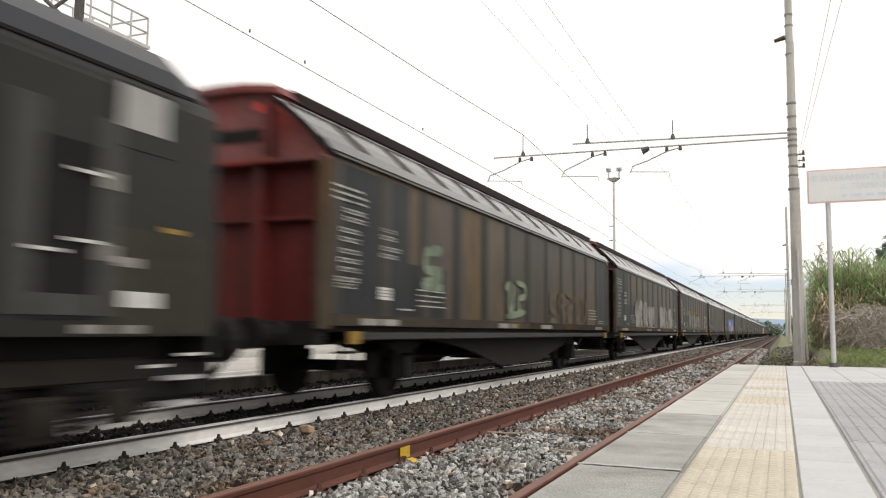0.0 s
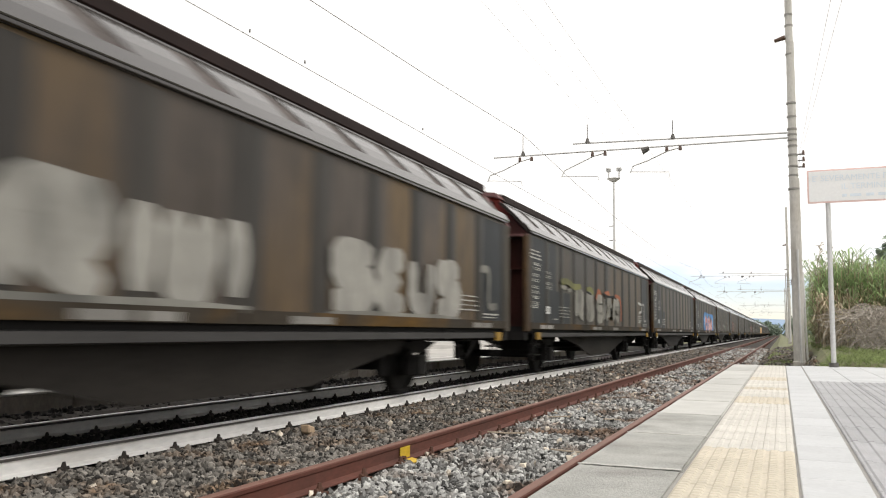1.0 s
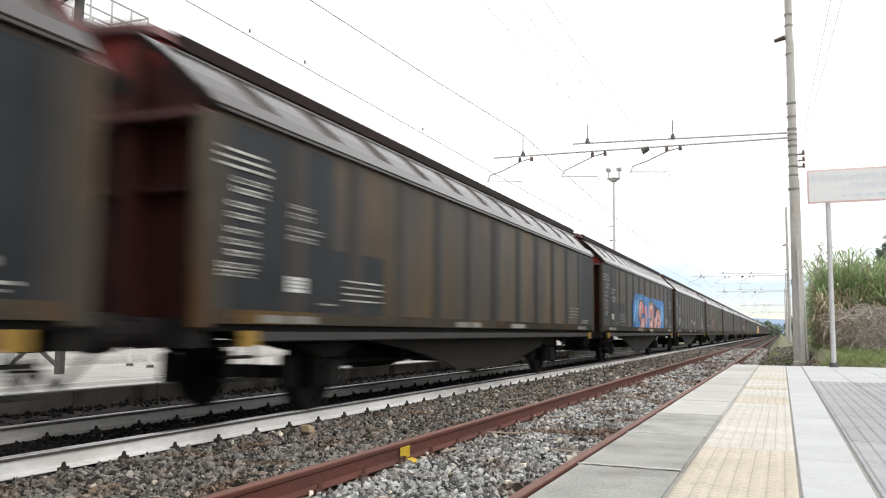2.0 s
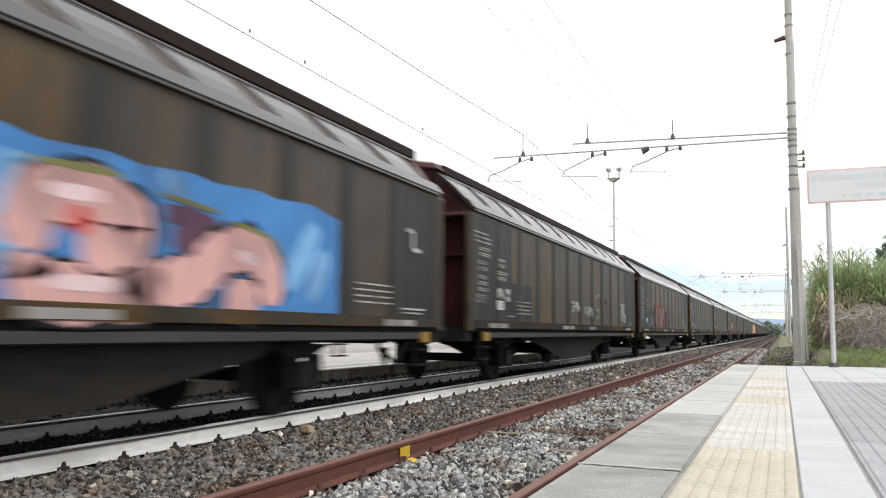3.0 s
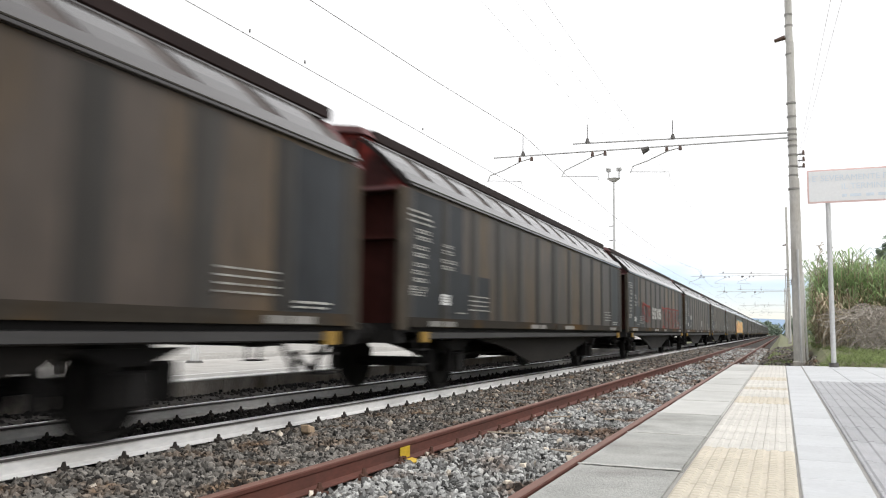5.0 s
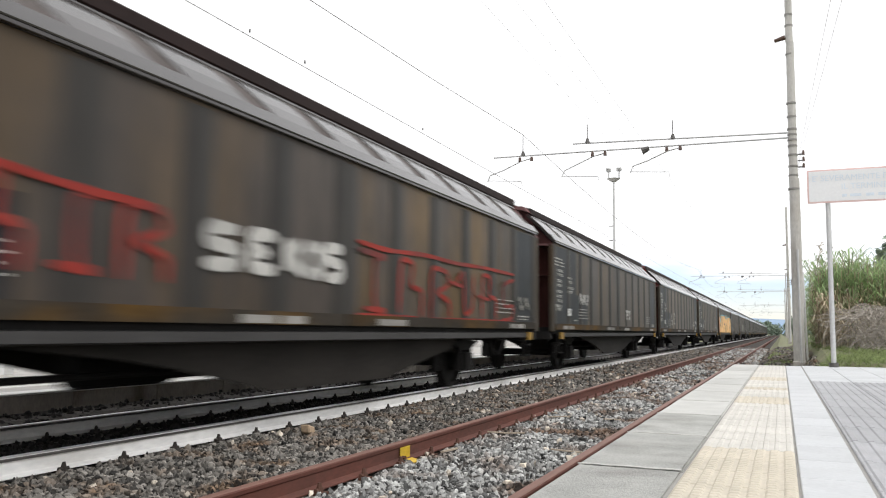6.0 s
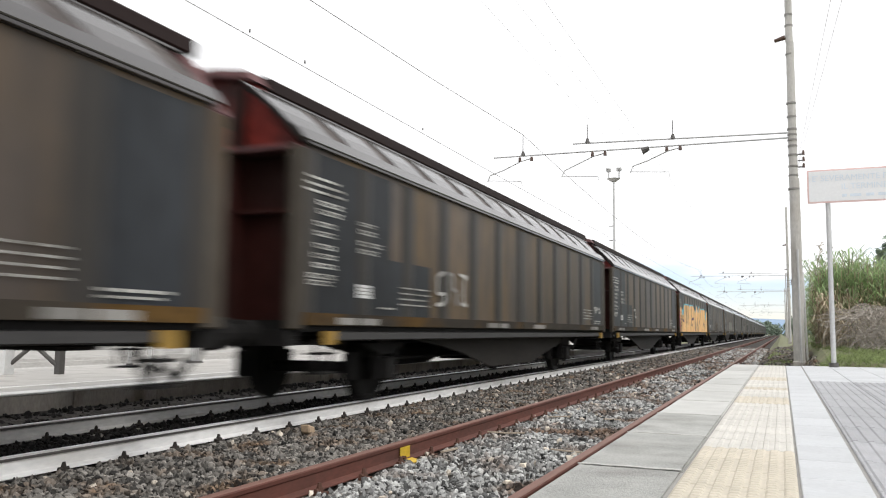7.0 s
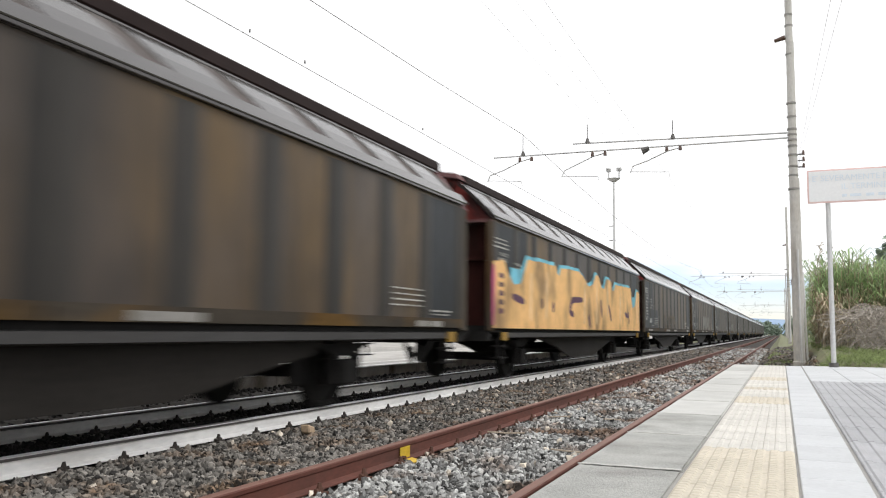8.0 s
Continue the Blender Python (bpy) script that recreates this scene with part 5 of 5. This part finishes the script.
        tube(bm, (s * 0.875, y1 + 0.35, 0.80), (s * 0.875, y1 + 0.55, 0.80), 0.2, 0.22, n=16)
        part("buffer", bm, M["under"], g)
        bm = B()
        box(bm, min(s * 1.2, s * 1.4), max(s * 1.2, s * 1.4), y1 - 0.75, y1 - 0.4, 0.30, 0.33)
        box(bm, min(s * 1.2, s * 1.4), max(s * 1.2, s * 1.4), y1 - 0.75, y1 - 0.4, 0.50, 0.53)
        part("cab_step", bm, M["galv"], g)
        bm = B()
        tube(bm, (s * 0.35, y1 + 0.02, 0.62), (s * 0.36, y1 + 0.30, 0.40), 0.025)
        tube(bm, (s * 0.36, y1 + 0.30, 0.40), (s * 0.34, y1 + 0.75, 0.45), 0.025)
        part("brake_hose", bm, M["under"], g)
    bm = B()
    tube(bm, (-0.4, -3.2, 3.2), (-0.4, -2.3, 3.35), 0.03)
    tube(bm, (0.4, -3.2, 3.2), (0.4, -2.3, 3.35), 0.03)
    part("roof_gear", bm, M["iron"], g)
    return g


# front of the first wagon along the track at each time
RUN = [(0.0, 7.32), (0.5, -5.40), (1.0, -18.0), (1.5, -30.7), (3.0, -70.2), (3.5, -83.1), (4.0, -96.0),
       (4.5, -109.0), (6.0, -147.2), (6.5, -160.2), (7.0, -173.4), (7.5, -186.7), (8.0, -200.3)]
N_WAGONS = 27


def strokes(lines, width, x, seed=0):
    """Thick sprayed lines on the wall, with round ends and a wavering width."""
    rng = random.Random(seed)
    made = []
    for pts in lines:
        bm = B()
        left, right = [], []
        pts = [Vector((0, y, z)) for y, z in pts]
        fine = []
        for a, b in zip(pts, pts[1:]):
            for k in range(4):
                fine.append(a.lerp(b, k / 4))
        fine.append(pts[-1])
        smooth = [fine[0]] + [(fine[i - 1] + 2 * fine[i] + fine[i + 1]) / 4 for i in range(1, len(fine) - 1)] + [fine[-1]]
        for i, p in enumerate(smooth):
            d = (smooth[min(i + 1, len(smooth) - 1)] - smooth[max(i - 1, 0)])
            d = d.normalized() if d.length > 1e-6 else Vector((0, 1, 0))
            side = Vector((0, -d.z, d.y)) * width * 0.5 * rng.uniform(0.85, 1.15)
            end = 0.6 if i in (0, len(smooth) - 1) else 1.0
            left.append(bm.verts.new(p + side * end + Vector((x, 0, 0))))
            right.append(bm.verts.new(p - side * end + Vector((x, 0, 0))))
        for i in range(len(left) - 1):
            bm.faces.new((left[i], left[i + 1], right[i + 1], right[i]))
        top = bmesh.ops.extrude_face_region(bm, geom=bm.faces[:])
        for v in top["geom"]:
            if isinstance(v, bmesh.types.BMVert):
                v.co.x += 0.0012
        made.append(bm)
    return made


ALPHA = {"S": [(0.95, 0.9), (0.1, 0.9), (0.08, 0.52), (0.92, 0.48), (0.9, 0.08), (0.0, 0.06)],
         "E": [(0.95, 0.92), (0.1, 0.9), (0.12, 0.5), (0.7, 0.5), (0.12, 0.48), (0.1, 0.08), (0.95, 0.08)],
         "R": [(0.1, 0.0), (0.1, 0.92), (0.9, 0.88), (0.88, 0.52), (0.2, 0.48), (0.95, 0.0)],
         "K": [(0.12, 0.95), (0.12, 0.02), (0.12, 0.48), (0.9, 0.95), (0.3, 0.5), (0.95, 0.02)],
         "O": [(0.5, 0.93), (0.1, 0.7), (0.1, 0.25), (0.5, 0.06), (0.9, 0.25), (0.9, 0.7), (0.5, 0.93)],
         "U": [(0.1, 0.95), (0.12, 0.1), (0.85, 0.08), (0.9, 0.95)],
         "I": [(0.5, 0.98), (0.5, 0.02)],
         "T": [(0.0, 0.92), (1.0, 0.92), (0.5, 0.9), (0.5, 0.02)],
         "A": [(0.05, 0.0), (0.3, 0.95), (0.7, 0.95), (0.95, 0.0), (0.85, 0.4), (0.15, 0.4)]}
GLYPHS = [[(0.0, 0.95), (1.0, 0.9), (0.95, 0.55), (0.2, 0.5), (0.25, 0.05), (0.6, 0.1)],
          [(0.1, 0.05), (0.15, 0.95), (0.6, 0.9), (0.5, 0.5), (0.95, 0.45), (0.9, 0.0)],
          [(0.05, 0.9), (0.5, 0.95), (0.45, 0.1), (0.95, 0.15)],
          [(0.9, 0.95), (0.15, 0.8), (0.2, 0.3), (0.85, 0.35), (0.8, 0.05), (0.1, 0.0)],
          [(0.0, 0.7), (0.35, 0.95), (0.4, 0.05), (0.8, 0.2), (0.85, 0.9)],
          [(0.1, 0.0), (0.1, 0.9), (0.8, 0.85), (0.85, 0.6), (0.3, 0.45), (0.9, 0.3), (0.9, 0.0)],
          [(0.05, 0.95), (0.9, 0.9), (0.5, 0.85), (0.5, 0.1), (0.9, 0.05), (0.2, 0.1)]]


def letters(y0, y1, z0, z1, order, lean=0.0):
    """Blocky abstract strokes side by side in a box on the wall."""
    w = (y1 - y0) / len(order)
    return [[(y0 + w * (i + 0.08 + 0.84 * u) + lean * v, z0 + (z1 - z0) * v) for u, v in GLYPHS[g]] for i, g in enumerate(order)]


def shaped(spans, z0, z1):
    """One stroke for each (shape, y0, y1), between two heights."""
    return [[(a + (b - a) * u, z0 + (z1 - z0) * v) for u, v in ALPHA[k]] for k, a, b in spans]


def patch(y0, y1, z0, tops, x, thick=0.0015):
    """A sprayed field with an uneven upper edge."""
    bm = B()
    n = len(tops) - 1
    lo = [bm.verts.new((x, y0 + (y1 - y0) * i / n, z0)) for i in range(n + 1)]
    hi = [bm.verts.new((x, y0 + (y1 - y0) * i / n, t)) for i, t in enumerate(tops)]
    for i in range(n):
        bm.faces.new((lo[i], lo[i + 1], hi[i + 1], hi[i]))
    top = bmesh.ops.extrude_face_region(bm, geom=bm.faces[:])
    for v in top["geom"]:
        if isinstance(v, bmesh.types.BMVert):
            v.co.x += thick
    return bm


def spray(w, bm, paint, label=""):
    for k in bm if isinstance(bm, list) else [bm]:
        part("graffiti", k, M["paint_" + paint], w, label)


SKIN = 1.3725


def paint_wagons(w):
    s, rng = SKIN, random.Random(9)
    bm = B()
    box(bm, 0.40, 0.68, 0.118, 0.128, 3.31, 3.40)
    part("red_marker", bm, M["marker"], w[0], "bright red marker plate")
    fresh = {M["red"].name: M["freshred"], M["gable"].name: M["freshgable"], M["cap"].name: M["freshgable"]}
    for ob in w[0].children_recursive:
        slot = ob.material_slots[0] if ob.type == "MESH" else None
        if slot and slot.material.name in fresh:
            swap = fresh[slot.material.name]
            slot.link = "OBJECT"
            slot.material = swap
    tagged(w[0], "grimy brown sliding-wall wagon with mint-green tags behind the engine")
    spray(w[0], strokes(letters(2.5, 3.4, 1.55, 2.05, [3]) + [[(2.6, 1.5), (3.3, 1.5)]], 0.14, s, 1), "mint", "mint-green sprayed tag")
    spray(w[0], strokes(letters(6.1, 7.4, 1.2, 1.8, [4, 0]) + [[(6.2, 1.15), (7.3, 1.25)]], 0.11, s, 2), "mint", "mint-green sprayed tag")
    spray(w[0], strokes(letters(9.0, 12.6, 1.12, 1.75, [3, 5, 0, 4, 4]), 0.10, s, 3), "tan", "tan sprayed outlines")
    tagged(w[1], "grimy brown sliding-wall wagon with two large pale grey graffiti words")
    spray(w[1], strokes(shaped((("S", 3.45, 4.1), ("E", 4.25, 4.9), ("R", 5.1, 6.05), ("I", 6.15, 6.6), ("U", 6.7, 7.15), ("I", 7.3, 7.7)), 1.16, 1.86), 0.34, s, 4), "silver", "pale grey sprayed letters")
    spray(w[1], strokes(shaped((("S", 9.2, 10.15), ("E", 10.3, 11.0), ("U", 11.15, 11.9), ("S", 12.05, 12.9)), 1.18, 1.82), 0.30, s, 5), "silver", "pale grey sprayed letters")
    spray(w[1], strokes([[(3.6, 1.07), (7.7, 1.07)], [(9.1, 1.06), (12.9, 1.06)]], 0.11, s + 0.0022, 51), "grey", "thin pale overspray")
    spray(w[1], strokes(letters(13.7, 14.75, 1.2, 1.95, [2]), 0.12, s, 6), "grey", "pale grey sprayed tag")
    tagged(w[2], "grimy brown sliding-wall wagon with lime, cream and orange graffiti")
    spray(w[2], strokes(shaped((("R", 3.92, 4.75), ("S", 5.08, 5.9)), 1.26, 1.82), 0.30, s, 7), "cream", "cream sprayed letters")
    spray(w[2], strokes([[(2.55, 1.98), (3.2, 2.02), (3.75, 1.92), (4.5, 1.97)], [(5.1, 1.92), (5.55, 1.97), (5.9, 1.85)]], 0.14, s + 0.002, 8), "lime", "lime sprayed line")
    spray(w[2], strokes([[(6.2, 1.75), (6.55, 1.98), (6.9, 1.80)], [(7.3, 1.92), (8.0, 1.96)], [(8.8, 1.93), (9.6, 1.88), (9.75, 1.5), (9.7, 1.2)]], 0.15, s, 9), "orange", "orange sprayed outline")
    spray(w[2], strokes(shaped((("S", 6.35, 7.0), ("I", 7.05, 7.45), ("A", 7.55, 8.35), ("R", 8.5, 9.4)), 1.22, 1.80), 0.28, s + 0.002, 10), "cream", "cream sprayed letters")
    spray(w[2], strokes([[(7.05, 1.92), (7.9, 1.86), (8.5, 1.90), (9.0, 1.84)], [(5.1, 1.88), (5.6, 1.83)], [(4.8, 1.75), (4.85, 1.3)], [(6.05, 1.5), (6.1, 1.2)]], 0.06, s + 0.004, 52), "black", "black sprayed outline")
    spray(w[2], strokes([[(2.6, 1.87), (3.1, 1.86)], [(3.2, 1.82), (3.6, 1.84)]], 0.09, s, 56), "cream", "pale sprayed dash")
    spray(w[2], strokes(letters(12.8, 14.6, 1.2, 1.9, [0, 2]), 0.08, s, 11), "white", "white sprayed tag")
    tagged(w[3], "plain grimy brown-grey sliding-wall wagon")
    # the blue wagon
    tagged(w[4], "sliding-wall wagon with a large blue field and pink graffiti letters")
    tops = [float(np.interp(4.85 + 0.3 * i, [4.85, 5.3, 6.5, 8.5, 12.0, 12.3], [1.76, 2.14, 2.17, 2.11, 2.13, 2.05])) + 0.02 * (i % 3) for i in range(26)]
    spray(w[4], patch(4.85, 12.35, FLOOR_Z + 0.0, tops, s), "blue", "bright blue sprayed field")
    for i, (ya, za, yb, zb) in enumerate(((5.1, 1.25, 5.5, 1.95), (5.5, 1.2, 6.0, 2.05), (6.5, 1.95, 6.6, 2.12), (7.6, 1.95, 7.7, 2.1), (8.2, 1.3, 8.3, 2.0), (9.7, 1.95, 9.8, 2.08), (11.4, 1.3, 11.9, 1.95), (11.8, 1.2, 12.1, 1.7))):
        spray(w[4], strokes([[(ya, za), (yb, zb)]], 0.26, s + 0.002, 30 + i), "sky", "pale blue ray")
    rows = [[(6.95, 1.68), (6.5, 1.80), (6.12, 1.66), (6.2, 1.44), (6.6, 1.36)], [(6.3, 1.16), (6.8, 1.14), (7.15, 1.24)], [(7.45, 1.82), (7.62, 1.5), (7.55, 1.14)],
            [(8.35, 1.40), (8.45, 1.75), (8.95, 1.86), (9.35, 1.70), (9.3, 1.48), (8.85, 1.40)], [(8.5, 1.36), (8.45, 1.16), (9.0, 1.10), (9.55, 1.16), (9.4, 1.34)],
            [(9.6, 1.22), (10.05, 1.30), (10.3, 1.52), (10.75, 1.64), (11.1, 1.45), (11.12, 1.12)], [(10.45, 1.14), (10.9, 1.14)]]
    spray(w[4], strokes(rows, 0.47, s + 0.004, 12), "black", "black sprayed outline")
    spray(w[4], strokes(rows, 0.385, s + 0.006, 13), "pink", "pink sprayed letters")
    spray(w[4], strokes([[(6.95, 1.82), (7.1, 1.55)], [(8.75, 1.60), (8.9, 1.66)]], 0.20, s + 0.008, 14), "scarlet", "red sprayed accent")
    spray(w[4], strokes([[(9.65, 1.80), (10.3, 1.74)], [(9.75, 1.62), (10.1, 1.58)]], 0.20, s + 0.0035, 15), "plum", "plum sprayed accent")
    spray(w[4], strokes([[(6.2, 1.95), (6.7, 1.97), (7.2, 1.9)], [(8.4, 1.98), (9.2, 2.0)], [(9.6, 1.93), (10.3, 1.88)], [(10.5, 1.82), (11.1, 1.75), (11.35, 1.5)]], 0.05, s + 0.0075, 53), "lime", "thin lime outline")
    spray(w[4], strokes([[(6.3, 1.70), (6.7, 1.74)], [(8.55, 1.80), (9.0, 1.82)], [(8.6, 1.2), (9.2, 1.2)], [(10.6, 1.55), (10.9, 1.5)]], 0.11, s + 0.009, 54), "blush", "rose highlight")
    spray(w[4], strokes(letters(14.0, 14.6, 1.9, 2.2, [2]), 0.06, s, 16), "white", "small white tag")
    tagged(w[5], "grimy brown-grey sliding-wall wagon with small white and green tags")
    for y0, y1, z0, z1, o, p in ((6.6, 7.4, 1.36, 1.58, [0, 1], "white"), (7.9, 8.9, 1.3, 1.5, [1, 0, 4], "white"), (8.95, 9.8, 1.25, 1.9, [3], "mint"), (9.8, 11.2, 1.45, 1.75, [2, 6], "tan"),
                                 (12.65, 13.6, 1.2, 1.75, [0, 1, 3], "white"), (1.3, 2.1, 1.44, 1.6, [1, 6], "white")):
        spray(w[5], strokes(letters(y0, y1, z0, z1, o), 0.07, s + 0.001, int(y0 * 10)), p, p + " sprayed tag")
    tagged(w[6], "grimy sliding-wall wagon with rose letters outlined in red")
    spray(w[6], strokes(letters(3.6, 7.2, 1.12, 1.85, [5, 4, 1, 6]), 0.27, s, 17), "red", "red sprayed outline")
    spray(w[6], strokes(letters(3.6, 7.2, 1.12, 1.85, [5, 4, 1, 6]), 0.215, s + 0.002, 18), "rose", "rose-grey sprayed letters")
    spray(w[6], strokes([[(3.4, 1.93), (4.4, 1.9), (5.2, 1.88)], [(5.4, 1.95), (5.5, 2.15), (5.8, 2.1)]], 0.07, s + 0.003, 19), "red", "red sprayed line")
    spray(w[6], strokes(letters(7.7, 8.7, 1.3, 1.75, [0, 3]) + letters(9.6, 10.4, 1.3, 1.8, [2]), 0.08, s, 20), "tan", "faint tan tag")
    tagged(w[7], "plain grimy grey sliding-wall wagon")
    tagged(w[8], "plain grimy brown sliding-wall wagon")
    tagged(w[9], "grimy sliding-wall wagon with red outlines and a white graffiti word")
    spray(w[9], strokes(letters(2.9, 4.9, 1.25, 1.9, [1, 6, 5]), 0.07, s, 21), "red", "red sprayed outlines")
    spray(w[9], strokes(shaped((("S", 5.25, 5.72), ("E", 5.86, 6.28), ("K", 6.42, 6.78), ("O", 6.80, 7.14), ("S", 7.18, 7.55)), 1.42, 1.80), 0.12, s, 22), "white", "white sprayed word")
    spray(w[9], strokes(letters(7.8, 13.9, 1.08, 1.85, [6, 1, 5, 4, 1, 3]), 0.065, s, 23), "red", "red sprayed outlines")
    spray(w[9], strokes([[(7.9, 1.07), (9.6, 1.06)], [(10.0, 1.06), (13.8, 1.06)], [(7.9, 1.90), (8.6, 1.86), (9.8, 1.91), (10.9, 1.88), (12.0, 1.91), (13.7, 1.90)], [(3.0, 1.93), (3.9, 1.84), (4.6, 1.83)], [(10.7, 1.6), (11.15, 1.56)], [(11.85, 1.45), (12.4, 1.4)]], 0.055, s + 0.002, 24), "red", "red sprayed line")
    spray(w[9], strokes(letters(13.95, 14.7, 1.3, 1.5, [2, 1]), 0.08, s, 25), "grey", "grey tag")
    tagged(w[10], "grimy grey-brown sliding-wall wagon with small white tags")
    spray(w[10], strokes(letters(2.45, 3.5, 1.55, 1.78, [1, 5, 0]), 0.08, s, 26), "white", "small white tag")
    spray(w[10], strokes(letters(8.7, 9.6, 1.3, 1.55, [0, 6]), 0.08, s, 27), "white", "small white tag")
    tagged(w[11], "grimy grey sliding-wall wagon with a white outlined tag")
    spray(w[11], strokes(letters(3.55, 4.9, 1.25, 1.75, [3, 1, 6]), 0.05, s, 28), "white", "white outlined tag")
    spray(w[11], strokes(letters(13.9, 14.8, 1.38, 1.52, [0, 4]), 0.06, s, 29), "white", "white tag")
    tagged(w[12], "grimy brown sliding-wall wagon with one small white tag")
    spray(w[12], strokes(letters(3.6, 4.2, 1.35, 1.65, [2]), 0.07, s, 40), "white", "small white tag")
    # the amber wagon
    tagged(w[13], "sliding-wall wagon sprayed amber along its lower half")
    edge = [(0.1, 2.05), (0.7, 2.13), (0.9, 1.9), (1.3, 1.72), (1.7, 1.78), (2.1, 2.25), (4.2, 2.28), (4.4, 2.02), (4.6, 2.27), (6.3, 2.32), (6.9, 2.2), (7.3, 2.02), (7.9, 2.1), (8.2, 2.35), (8.6, 2.35),
            (8.9, 2.08), (9.3, 2.05), (9.6, 2.35), (10.3, 2.32), (10.5, 1.98), (10.9, 2.25), (13.5, 2.28), (13.7, 1.65), (14.3, 1.75), (14.6, 2.26), (15.1, 2.2)]
    tops = [float(np.interp(0.12 + 0.15 * i, [a for a, b in edge], [b for a, b in edge])) + rng.uniform(-0.015, 0.015) for i in range(101)]
    spray(w[13], patch(1.1, 15.0, FLOOR_Z + 0.2, [max(t, 1.95) + 0.07 for t in tops[7:]], s), "cyan", "cyan sprayed rim")
    spray(w[13], patch(0.12, 15.12, FLOOR_Z - 0.09, tops, s + 0.016), "amber", "amber sprayed field")
    spray(w[13], strokes([[(0.12, 1.0), (0.14, 2.0)]], 0.16, s + 0.019, 41), "magenta", "magenta sprayed edge")
    spray(w[13], strokes([[(6.7, 1.66), (5.6, 1.62), (5.35, 1.34), (5.8, 1.28)], [(7.3, 1.32), (7.55, 1.0)], [(8.85, 1.74), (8.95, 1.28)], [(9.9, 1.62), (10.25, 1.2)], [(13.0, 1.52), (13.05, 1.15)],
                              [(3.1, 1.55), (3.15, 1.36)], [(4.0, 1.5), (3.95, 1.3)], [(1.15, 1.52), (1.9, 1.44)], [(12.4, 1.45), (12.9, 1.38)]], 0.15, s + 0.019, 42), "plum", "plum sprayed marks")
    spray(w[13], strokes([[(0.42, 1.84 - 0.15 * k), (0.66, 1.84 - 0.15 * k)] for k in range(5)], 0.09, s + 0.019, 43), "plum", "lettering showing through the paint")
    spray(w[13], strokes([[(2.3, 1.1), (2.35, 2.0)], [(3.4, 1.15), (3.5, 2.1)], [(6.9, 1.1), (6.95, 2.1)], [(8.3, 1.1), (8.35, 2.2)], [(9.7, 1.3), (9.75, 2.2)], [(11.6, 1.2), (11.7, 2.1)], [(14.7, 1.2), (14.6, 2.1)]], 0.12, s + 0.018, 55), "peach", "paler streaks in the paint")
    tagged(w[14], "grimy sliding-wall wagon with faint tan tags")
    spray(w[14], strokes(letters(5, 9, 1.1, 1.6, [2, 4, 0, 1]), 0.14, s, 44), "tan", "faint tan letters")
    tagged(w[15], "grimy sliding-wall wagon with pale grey letters")
    spray(w[15], strokes(letters(6.5, 11.5, 1.1, 1.8, [0, 5, 1, 2]), 0.34, s, 45), "grey", "pale grey sprayed letters")
    for k in (17, 20):
        tagged(w[k], "grimy sliding-wall wagon with a few pale tags")
        spray(w[k], strokes(letters(4, 8, 1.1, 1.7, [k % 7, 1, 3]), 0.2, s, k), "grey", "pale grey letters")


ground()
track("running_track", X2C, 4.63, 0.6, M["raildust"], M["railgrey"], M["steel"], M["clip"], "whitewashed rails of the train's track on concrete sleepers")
track("siding_track", X1C, 4.721, 0.614, M["rust"], M["rust"], M["rusthead"], M["rustclip"], "rust-brown rails of the unused track")
near_platform()
far_platform()
far_yard()
overhead()
lamp_mast(-9.5, 51.0, 10.3)
signal_gantry()
notice_sign()
vegetation()
ballast()
rail_clamp()

first = build_wagon()
wagons = [first] + [copy_thing(first, Matrix.Identity(4)) for _ in range(N_WAGONS - 1)]
loco = build_loco()
paint_wagons(wagons)


def motions():
    for i, w in enumerate(wagons):
        walk(w, [(t, pose(X2C, d + i * PITCH_W, 0)) for t, d in RUN])
    walk(loco, [(t, pose(X2C, d - 1.45, 0)) for t, d in RUN])


motions()
